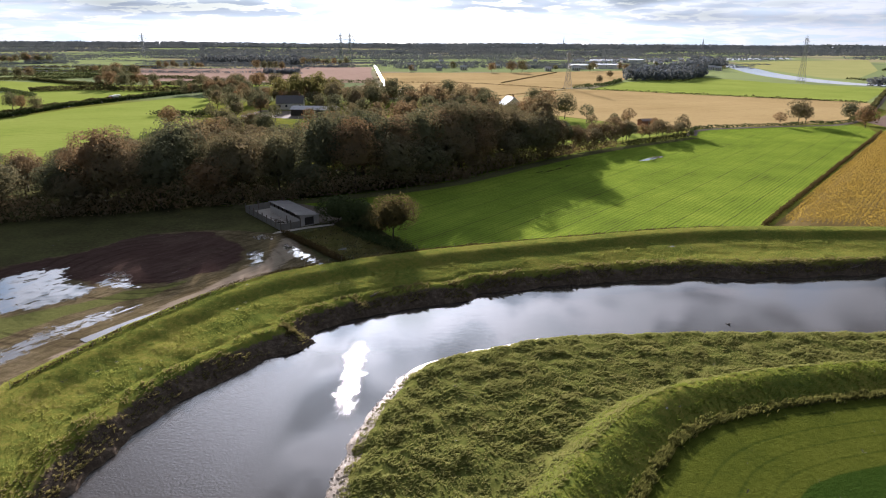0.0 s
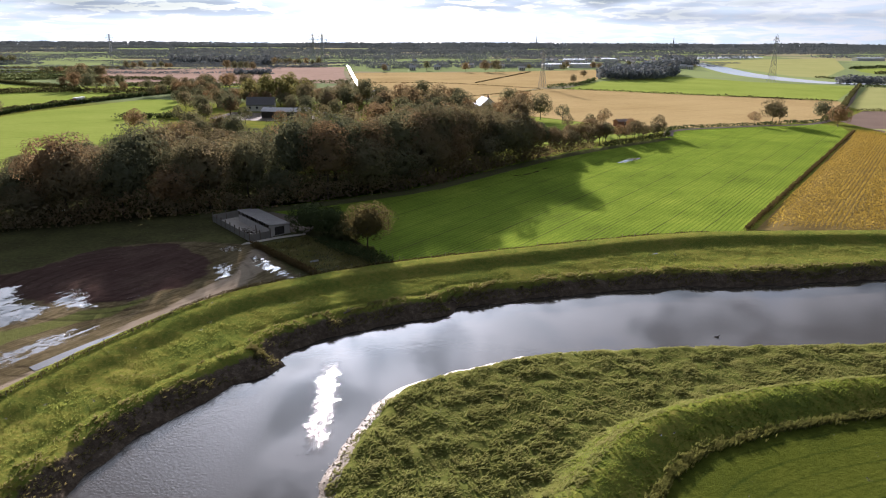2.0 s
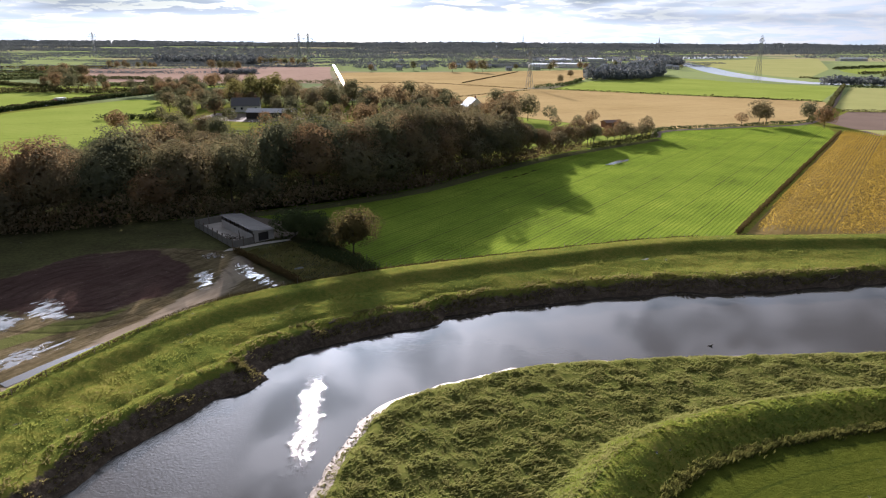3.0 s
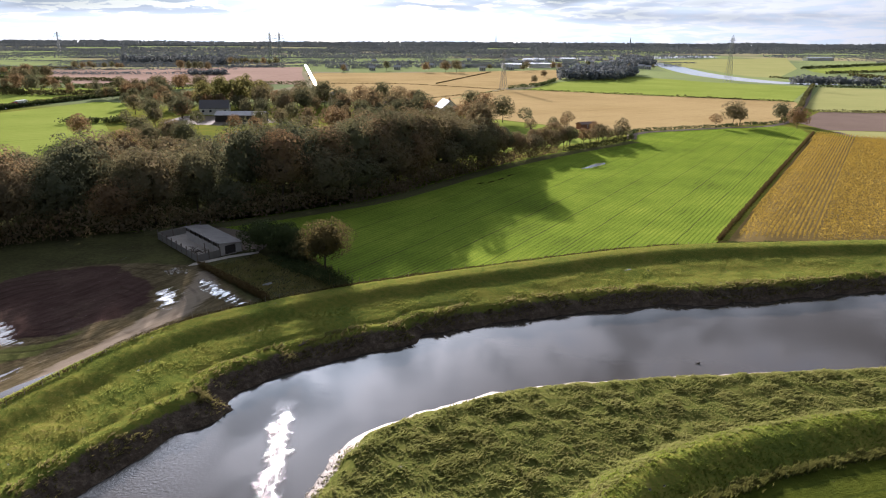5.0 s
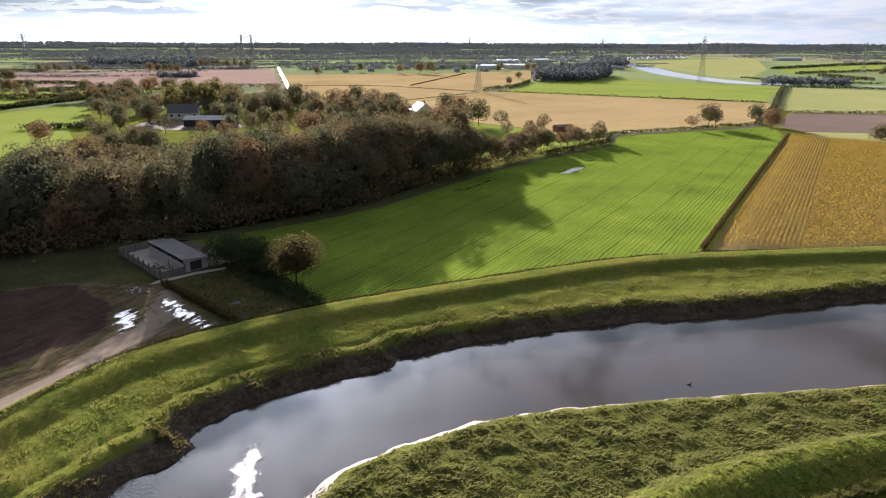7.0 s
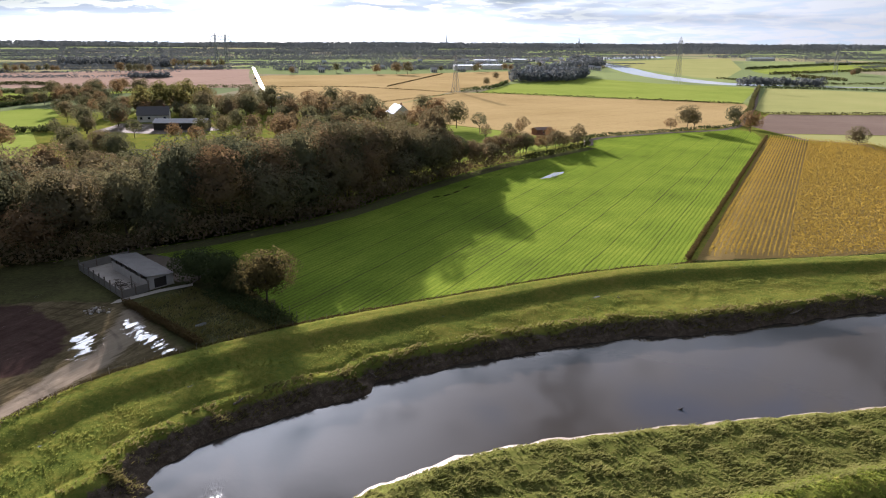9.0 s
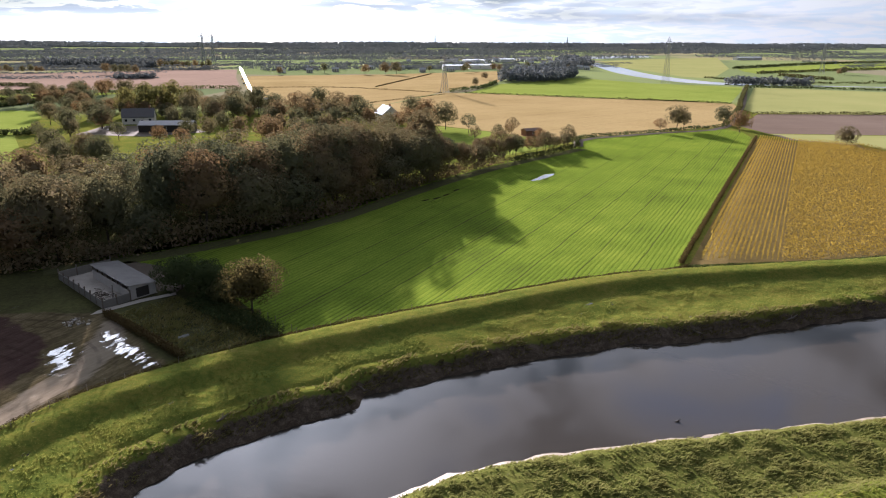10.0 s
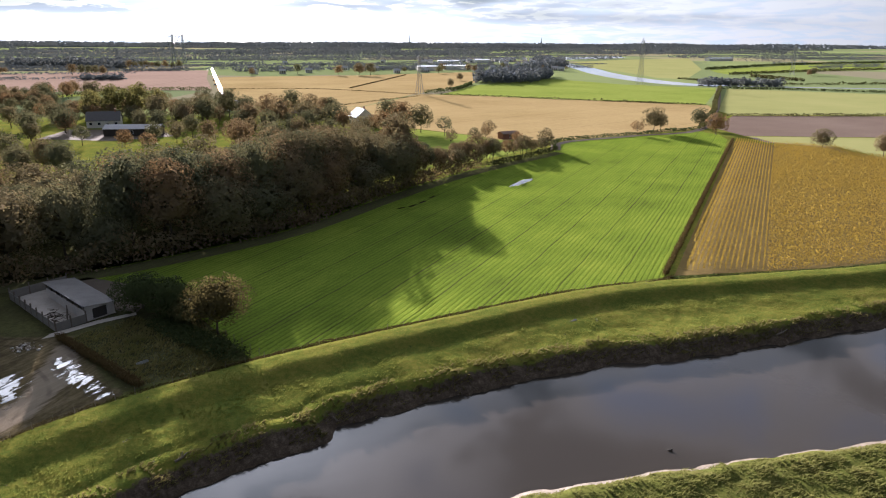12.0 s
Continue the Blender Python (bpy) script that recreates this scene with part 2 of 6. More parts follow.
def field_material(name, tones, angle, pitch, strength, blotch=0.03, line=0.35, rough=0.9, fine=2.0):
    """Crop, stubble or ploughland with drilled rows at an angle from the y axis, pitch metres apart."""
    m, s = material(name)
    pos = s.n("ShaderNodeNewGeometry").outputs["Position"]
    wob = s.n("ShaderNodeVectorMath", {0: pos, 1: (0, 0, 0)}, operation="ADD").outputs[0]
    rot = s.n("ShaderNodeMapping", {"Vector": wob, "Rotation": (0, 0, radians(angle))}).outputs[0]
    x = s.n("ShaderNodeSeparateXYZ", {0: rot}).outputs[0]
    bend = s.math("ADD", x, s.math("MULTIPLY", s.noise(pos, 0.08, 2.0), 0.8))
    row = s.step(s.math("ABSOLUTE", s.math("SINE", s.math("MULTIPLY", bend, math.pi / pitch))), 0.0, 0.5)
    tram = s.step(s.math("ABSOLUTE", s.math("SINE", s.math("MULTIPLY", bend, math.pi / (pitch * 9.0)))), 0.10, 0.02)
    a = s.noise(pos, blotch, 5.0, 0.6)
    long = s.n("ShaderNodeMapping", {"Vector": rot, "Scale": (1.0, 0.05, 1.0)}).outputs[0]
    streak = s.noise(long, 0.9, 5.0, 0.7)
    b = s.noise(pos, fine, 4.0, 0.7)
    v = s.math("ADD", s.math("MULTIPLY", a, 0.55), s.math("ADD", s.math("MULTIPLY", streak, 0.35), s.math("MULTIPLY", s.math("SUBTRACT", b, 0.22), 0.36)))
    v = s.math("SUBTRACT", v, s.math("MULTIPLY", s.math("ADD", s.math("MULTIPLY", row, -1.0), 1.0), line * 0.35))
    v = s.math("SUBTRACT", v, s.math("MULTIPLY", tram, line * 0.3))
    c = s.ramp(v, tones)
    h = s.math("ADD", s.math("MULTIPLY", row, line), s.math("ADD", s.math("MULTIPLY", b, 0.9), s.math("MULTIPLY", streak, 1.2)))
    finish(s, c, rough, h, strength, 0.2, 0.0, 0.0)
    return m


MAT["crop"] = field_material("green_crop", [(0.20, (0.066, 0.062, 0.028)), (0.36, (0.080, 0.112, 0.020)), (0.52, (0.136, 0.200, 0.026)), (0.72, (0.215, 0.268, 0.040))], 37.5, 0.95, 0.9, 0.045, 0.5, 0.9, 2.0)
# Brown-green headland soil, toned darker for the shade at the wood's foot.
MAT["margin"] = field_material("shade_tinted_margin", [(0.2, (0.055, 0.045, 0.03)), (0.5, (0.085, 0.085, 0.04)), (0.8, (0.12, 0.125, 0.05))], 37.5, 1.4, 0.6, 0.08, 0.2)
MAT["maize_soil"] = field_material("trodden_maize_litter", [(0.2, (0.12, 0.09, 0.04)), (0.5, (0.165, 0.125, 0.052)), (0.8, (0.21, 0.16, 0.07))], -38.0, 1.2, 0.4, 0.05, 0.2)
MAT["stubble"] = field_material("straw_stubble", [(0.25, (0.18, 0.132, 0.062)), (0.45, (0.285, 0.212, 0.098)), (0.65, (0.36, 0.275, 0.135))], 62.0, 3.0, 0.35, 0.012, 0.3, 0.9, 0.6)
MAT["plough"] = field_material("ploughed_earth", [(0.2, (0.105, 0.08, 0.065)), (0.5, (0.155, 0.118, 0.095)), (0.8, (0.20, 0.158, 0.128))], -82.0, 3.0, 0.4, 0.02, 0.25)
MAT["pinkplough"] = field_material("harrowed_earth", [(0.2, (0.20, 0.145, 0.118)), (0.5, (0.275, 0.20, 0.158)), (0.8, (0.34, 0.25, 0.20))], 10.0, 9.0, 0.2, 0.01, 0.3)
MAT["pasture"] = field_material("pasture_grass", [(0.2, (0.105, 0.150, 0.030)), (0.45, (0.175, 0.225, 0.044)), (0.75, (0.245, 0.285, 0.072))], 60.0, 6.0, 0.5, 0.02, 0.25, 0.9, 0.5)
MAT["olive"] = field_material("thin_pasture", [(0.2, (0.17, 0.165, 0.075)), (0.5, (0.25, 0.26, 0.10)), (0.8, (0.31, 0.30, 0.13))], -80.0, 6.0, 0.3, 0.015, 0.12)


def ground_material():
    """Grass, bare bank earth, river sand, churned mud and standing wet, laid out by the surface's own attributes."""
    m, s = material("ground")
    pos = s.n("ShaderNodeNewGeometry").outputs["Position"]
    k1 = s.n("ShaderNodeSeparateColor", {0: s.n("ShaderNodeAttribute", attribute_name="kinds_a").outputs["Color"]})
    k2 = s.n("ShaderNodeSeparateColor", {0: s.n("ShaderNodeAttribute", attribute_name="kinds_b").outputs["Color"]})
    away = s.n("ShaderNodeAttribute", attribute_name="crest_distance").outputs["Fac"]
    bank, sand, mud = k1.outputs[0], k1.outputs[1], k1.outputs[2]
    rough, mown, wet = k2.outputs[0], k2.outputs[1], k2.outputs[2]
    n1 = s.noise(pos, 0.12, 5.0, 0.6)
    n2 = s.noise(pos, 1.3, 5.0, 0.65)
    n3 = s.noise(pos, 5.0, 4.0, 0.7)
    v = s.math("ADD", s.math("MULTIPLY", n1, 0.36), s.math("ADD", s.math("MULTIPLY", n2, 0.40), s.math("MULTIPLY", n3, 0.24)))
    grass = s.ramp(v, [(0.32, (0.055, 0.078, 0.018)), (0.45, (0.105, 0.132, 0.026)), (0.56, (0.172, 0.166, 0.035)), (0.68, (0.235, 0.205, 0.072))])
    tuss = s.ramp(v, [(0.3, (0.052, 0.062, 0.016)), (0.48, (0.088, 0.100, 0.024)), (0.62, (0.120, 0.118, 0.034)), (0.75, (0.155, 0.134, 0.052))])
    col = s.mix(rough, grass, tuss)
    # Browner paddock grass, its colour darkened to carry the wood's shade.
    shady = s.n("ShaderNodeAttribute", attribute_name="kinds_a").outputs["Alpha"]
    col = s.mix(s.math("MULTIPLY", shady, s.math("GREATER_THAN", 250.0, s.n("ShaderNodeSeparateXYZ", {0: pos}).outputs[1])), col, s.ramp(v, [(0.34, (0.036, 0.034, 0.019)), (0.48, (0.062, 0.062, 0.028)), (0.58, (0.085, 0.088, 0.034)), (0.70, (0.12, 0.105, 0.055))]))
    # mown field with arcs that follow the embankment
    arc = s.math("SUBTRACT", s.step(s.math("ABSOLUTE", s.math("SINE", s.math("MULTIPLY", s.math("ADD", away, s.math("MULTIPLY", n1, 1.0)), 1.25))), 0.0, 0.35), 1.0)
    inner = s.step(s.math("ADD", away, s.math("MULTIPLY", n1, 1.0)), 16.7, 17.0)
    arcs = s.ramp(s.math("ADD", s.math("MULTIPLY", arc, 0.13), v), [(0.3, (0.030, 0.042, 0.008)), (0.5, (0.052, 0.064, 0.010)), (0.66, (0.074, 0.082, 0.014))])
    arcs = s.mix(inner, arcs, s.mix(n2, (0.014, 0.030, 0.005, 1), (0.030, 0.052, 0.009, 1)))
    col = s.mix(mown, col, arcs)
    # distant patchwork
    cell = s.n("ShaderNodeTexVoronoi", {"Vector": s.n("ShaderNodeMapping", {"Vector": pos, "Scale": (0.0042, 0.0030, 0.0), "Rotation": (0, 0, 0.35)}).outputs[0], "Scale": 1.0, "Randomness": 0.8}, distance="CHEBYCHEV")
    cv = s.n("ShaderNodeSeparateColor", {0: cell.outputs["Color"]}).outputs[0]
    patch = s.ramp(cv, [(0.0, (0.155, 0.20, 0.085)), (0.3, (0.19, 0.235, 0.095)), (0.45, (0.13, 0.165, 0.085)), (0.6, (0.29, 0.245, 0.15)), (0.72, (0.205, 0.255, 0.10)), (0.86, (0.23, 0.19, 0.145))], "CONSTANT")
    far = s.step(s.n("ShaderNodeSeparateXYZ", {0: pos}).outputs[1], 420.0, 480.0)
    col = s.mix(far, col, s.mix(0.35, patch, s.mix(v, (0.13, 0.165, 0.085, 1), (0.24, 0.265, 0.12, 1))))
    # bare earth
    earth = s.ramp(s.math("ADD", s.math("MULTIPLY", n2, 0.6), s.math("MULTIPLY", n3, 0.4)), [(0.3, (0.036, 0.027, 0.020)), (0.5, (0.078, 0.060, 0.044)), (0.66, (0.16, 0.128, 0.096))])
    mudc = s.ramp(s.math("ADD", s.math("MULTIPLY", n1, 0.5), s.math("ADD", s.math("MULTIPLY", n2, 0.3), s.math("MULTIPLY", n3, 0.2))), [(0.36, (0.052, 0.034, 0.028)), (0.5, (0.090, 0.062, 0.048)), (0.62, (0.18, 0.138, 0.10))])
    sandc = s.ramp(n2, [(0.3, (0.12, 0.10, 0.075)), (0.6, (0.225, 0.19, 0.145))])
    edge = s.math("MULTIPLY", s.math("SUBTRACT", n2, 0.5), 1.1)
    bankf = s.step(s.math("ADD", bank, edge), 0.5, 0.78)
    sandf = s.step(s.math("ADD", sand, s.math("MULTIPLY", edge, 0.6)), 0.4, 0.55)
    patchy = s.math("MULTIPLY", s.math("SUBTRACT", s.noise(pos, 0.17, 5.0, 0.65), 0.5), 1.5)
    mudf = s.step(s.math("ADD", mud, patchy), 0.34, 0.66)
    k3 = s.n("ShaderNodeSeparateColor", {0: s.n("ShaderNodeAttribute", attribute_name="kinds_c").outputs["Color"]})
    rut = s.n("ShaderNodeMapping", {"Vector": s.n("ShaderNodeMapping", {"Vector": pos, "Rotation": (0, 0, radians(-56))}).outputs[0], "Scale": (0.16, 1.0, 1.0)}).outputs[0]
    streak = s.noise(rut, 1.0, 6.0, 0.65, 1.2)
    drag = s.math("MULTIPLY", s.math("SUBTRACT", streak, 0.5), 1.4)
    mid = s.n("ShaderNodeVectorMath", {0: pos, 1: (-49.5, 103.0, 0.0)}, operation="DISTANCE").outputs["Value"]
    tyre = s.math("MULTIPLY", s.step(s.math("SINE", s.math("ADD", s.math("MULTIPLY", mid, 2.6), s.math("MULTIPLY", s.noise(pos, 0.05, 2.0), 12.0))), 0.35, 0.95), s.step(s.noise(pos, 0.09, 3.0), 0.46, 0.60))
    soil = s.ramp(s.math("ADD", s.math("MULTIPLY", streak, 0.55), s.math("ADD", s.math("MULTIPLY", n2, 0.25), s.math("MULTIPLY", n1, 0.2))), [(0.34, (0.050, 0.037, 0.024)), (0.48, (0.092, 0.075, 0.040)), (0.62, (0.17, 0.138, 0.085))])
    darkf = s.step(s.math("ADD", k3.outputs[0], s.math("ADD", s.math("MULTIPLY", patchy, 1.5), s.math("MULTIPLY", drag, 0.4))), 0.38, 0.66)
    soil = s.mix(darkf, soil, s.mix(0.75, mudc, s.ramp(streak, [(0.3, (0.026, 0.015, 0.014)), (0.7, (0.075, 0.046, 0.040))])))
    tanf = s.step(s.math("ADD", k3.outputs[1], s.math("ADD", s.math("MULTIPLY", patchy, 0.6), s.math("MULTIPLY", drag, 0.7))), 0.42, 0.85)
    soil = s.mix(tanf, soil, s.mix(streak, (0.13, 0.105, 0.078, 1), (0.31, 0.26, 0.195, 1)))
    greenf = s.step(s.math("ADD", k3.outputs[2], s.math("ADD", s.math("MULTIPLY", patchy, 0.7), s.math("MULTIPLY", drag, 0.8))), 0.45, 0.75)
    soil = s.mix(greenf, soil, s.mix(n2, (0.055, 0.065, 0.022, 1), (0.13, 0.135, 0.045, 1)))
    soil = s.mix(s.math("MULTIPLY", tyre, 0.4), soil, (0.024, 0.017, 0.014, 1))
    col = s.mix(bankf, col, earth)
    col = s.mix(mudf, col, soil)
    col = s.mix(sandf, col, sandc)
    # wheel ruts hold the water in streaks
    wetf = s.step(s.math("ADD", wet, s.math("ADD", s.math("MULTIPLY", s.math("SUBTRACT", streak, 0.5), 2.9), s.math("ADD", s.math("MULTIPLY", s.math("SUBTRACT", s.noise(pos, 0.7, 5.0, 0.65, 0.6), 0.5), 2.4), s.math("MULTIPLY", s.math("SUBTRACT", n3, 0.5), 1.2)))), 0.72, 0.86)
    col = s.mix(wetf, col, (0.035, 0.028, 0.022, 1))
    soft = s.n("ShaderNodeMix", {0: s.math("MULTIPLY", mudf, 0.75), 2: 0.95, 3: 0.5}).outputs[0]
    r = s.n("ShaderNodeMix", {0: wetf, 2: s.n("ShaderNodeMix", {0: sandf, 2: soft, 3: 0.45}).outputs[0], 3: 0.04}).outputs[0]
    h = s.math("ADD", s.math("MULTIPLY", n2, 0.7), s.math("MULTIPLY", n3, 0.5))
    h = s.math("SUBTRACT", h, s.math("MULTIPLY", s.math("MULTIPLY", tyre, mudf), 0.25))
    h = s.math("MULTIPLY", h, s.math("SUBTRACT", 1.0, wetf))
    b = finish(s, col, r, h, 0.75, 0.18, 0.0, s.math("MAXIMUM", s.math("MULTIPLY", wetf, 0.5), s.math("MULTIPLY", sandf, 0.05)))
    return m


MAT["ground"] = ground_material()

# ---- plan: the lines of the land ----
FAR_WATER = [(-28, -60), (-33, 0), (-35, 30), (-34.6, 42.4), (-34.2, 47), (-33.2, 52), (-31.6, 57), (-29.2, 61.5), (-26.2, 66), (-22.8, 71.3), (-20.5, 72.8), (-18.4, 75.2), (-18.8, 79),
             (-15.8, 82.2), (-11.8, 84.9), (-6.9, 87.6), (-2.5, 89.6), (1.6, 90.6), (3.4, 91.4), (4.6, 93.8), (9, 95.3), (15, 97.2), (22, 99), (28.5, 100.4), (36.7, 101.7), (44, 102.4),
             (50, 102), (57, 102.3), (65, 103.2), (75, 104.3), (91, 106.2), (130, 111), (200, 122), (320, 140)]
NEAR_WATER = [(-8, -60), (-11.5, 10), (-12.6, 40), (-12.2, 46.5), (-11.8, 51), (-11, 55.4), (-9.8, 59), (-8.2, 62.6), (-7.6, 65.2), (-5.9, 67.5), (-3.3, 70.1), (1.1, 72.9), (6.1, 75.3), (12.1, 77.3),
              (19.3, 78.5), (28, 79), (36, 79.3), (48, 79.3), (63, 79.2), (90, 81), (130, 86), (200, 96), (320, 112)]
CREST = [(-44, -60), (-48, 0), (-49.5, 40), (-48.3, 55.7), (-46, 62.4), (-43, 70.4), (-39, 78.5), (-33.9, 87.2), (-27.5, 94.2), (-19.2, 99.6), (-9.3, 104.6), (0, 108.4), (10.6, 112), (22, 115.6),
         (33, 119), (44, 122), (56, 123.9), (68, 124.2), (87, 124), (108, 124.2), (150, 129), (220, 142), (330, 160)]
NEAR_CREST = [(-2, -60), (-1, 5), (4, 30), (7.3, 37.6), (10.3, 42.4), (14.9, 49), (19.6, 53.9), (25.4, 57.1), (32.7, 59.7), (41.1, 61.5), (49.5, 62.6), (70, 64), (110, 67), (200, 78), (320, 94)]
WOOD_FRONT = [(-190, 92), (-140, 110), (-95, 133), (-72, 141.5), (-47, 152), (-32, 158.5), (-13, 170), (2, 181.5), (20, 203), (42, 228), (67, 251), (102, 278)]
WOOD_BACK = [(62, 262), (50, 256), (35, 254), (18, 256), (0, 262), (-15, 256), (-30, 246), (-37, 222), (-54, 214), (-68, 211), (-84, 209), (-102, 205), (-106, 178), (-112, 154), (-200, 122)]


def line(points, gap):
    """The points of a line every gap metres, rounded at its corners."""
    p = np.array(points, float)
    p = np.vstack([2 * p[0] - p[1], p, 2 * p[-1] - p[-2]])
    out = []
    for i in range(1, len(p) - 2):
        n = max(1, int(np.hypot(*(p[i + 1] - p[i])) / gap))
        for k in range(n):
            u = k / n
            out.append(0.5 * (2 * p[i] + (p[i + 1] - p[i - 1]) * u + (2 * p[i - 1] - 5 * p[i] + 4 * p[i + 1] - p[i + 2]) * u * u + (3 * p[i] - p[i - 1] - 3 * p[i + 1] + p[i + 2]) * u ** 3))
    out.append(p[-2])
    return np.array(out)


def away_from(pts, poly):
    """Signed distance of points from a line: positive on its left."""
    best = np.full(len(pts), 1e18)
    sign = np.ones(len(pts))
    for a, b in zip(poly[:-1], poly[1:]):
        d = b - a
        u = np.clip(((pts - a) @ d) / (d @ d), 0, 1)
        r = pts - (a + u[:, None] * d)
        q = (r ** 2).sum(1)
        hit = q < best
        best[hit] = q[hit]
        sign[hit] = np.sign(d[0] * r[hit, 1] - d[1] * r[hit, 0])
    return np.sqrt(best) * sign


def inside(pts, poly):
    poly = np.array(poly, float)
    x, y = pts[:, 0], pts[:, 1]
    res = np.zeros(len(pts), bool)
    for (x0, y0), (x1, y1) in zip(poly, np.roll(poly, -1, 0)):
        if y0 == y1:
            continue
        res ^= ((y0 > y) != (y1 > y)) & (x < (x1 - x0) * (y - y0) / (y1 - y0) + x0)
    return res


def area(pts, poly, soft):
    """1 inside the area, 0 outside, with a soft edge."""
    ring = np.array(list(poly) + [poly[0]], float)
    d = np.abs(away_from(pts, ring))
    d = np.where(inside(pts, poly), d, -d)
    return sm(d, -soft, soft)


def sm(v, lo, hi):
    u = np.clip((v - lo) / (hi - lo), 0, 1)
    return u * u * (3 - 2 * u)


def vnoise(x, y, seed=0):
    """Smooth noise from 0 to 1 with cells one metre wide."""
    g = np.random.RandomState(seed).rand(256, 256)
    xi, yi = np.floor(x).astype(int), np.floor(y).astype(int)
    u, v = x - xi, y - yi
    u, v = u * u * (3 - 2 * u), v * v * (3 - 2 * v)
    a, b, c, d = g[xi & 255, yi & 255], g[(xi + 1) & 255, yi & 255], g[xi & 255, (yi + 1) & 255], g[(xi + 1) & 255, (yi + 1) & 255]
    return (a * (1 - u) + b * u) * (1 - v) + (c * (1 - u) + d * u) * v


FW, NW, CR, NC = line(FAR_WATER, 1.5), line(NEAR_WATER, 1.5), line(CREST, 3), line(NEAR_CREST, 3)
RIVER = np.vstack([FW, NW[::-1]])
WATER_Z = -1.5
MUD = [(-110, 92), (-76.5, 103), (-68, 111), (-63, 120), (-57, 126.5), (-48, 128), (-38, 126), (-32, 124.5), (-25.5, 113), (-21, 105), (-30, 96.5), (-38, 85), (-43, 76.5), (-47.5, 67), (-49.5, 60), (-70, 50), (-110, 60)]
DARK = [(-100, 97), (-76.5, 102.4), (-68, 110), (-63.6, 119), (-58.6, 125.5), (-48.7, 126.5), (-40.7, 118.5), (-36, 109.5), (-38.8, 104.3), (-41.7, 99), (-45, 96), (-52, 94), (-61, 95.3), (-68, 98), (-100, 90)]
TAN = [(-50, 68), (-45.7, 78), (-41.6, 87), (-38.8, 93), (-36, 101.5), (-33, 107), (-33, 122), (-30, 122), (-27, 112), (-29.8, 101), (-33, 96), (-37, 88), (-40, 81), (-44, 73), (-48, 64)]
GREEN = [(-80, 74), (-63.6, 80.5), (-55.3, 86), (-50.8, 91), (-45.7, 93.6), (-42.6, 97), (-43, 94), (-45.4, 88.5), (-49.8, 86), (-54.2, 81.5), (-57.5, 76), (-59.5, 71), (-80, 62)]
WETS = [[(-95, 86), (-73, 96.6), (-71.5, 100.3), (-65.2, 102.8), (-62.8, 98), (-60.7, 94.5), (-55.7, 93), (-55.6, 89), (-58.3, 85.8), (-63.9, 81.4), (-95, 74)],
        [(-57.5, 98), (-56.3, 101.2), (-53.3, 99.8), (-51.6, 96), (-49, 93.2), (-53, 92), (-56, 94)],
        [(-72, 52), (-57.5, 68), (-56, 73), (-54.4, 77.4), (-51.6, 81), (-48.5, 84.6), (-44.5, 85.8), (-47.7, 80.6), (-50, 76), (-52, 72), (-54, 66), (-62, 52)],
        [(-37.8, 112), (-36.8, 113.4), (-35.4, 114), (-33.2, 111), (-32.5, 107.5), (-33.3, 103.5), (-34.9, 104.2), (-35.8, 108)],
        [(-32.3, 117), (-30.8, 118.6), (-28.6, 116.4), (-26, 112), (-24.2, 109.5), (-21.6, 106.5), (-20.9, 105), (-22.4, 103.6), (-24.6, 105), (-27, 108), (-29.5, 111.4)]]


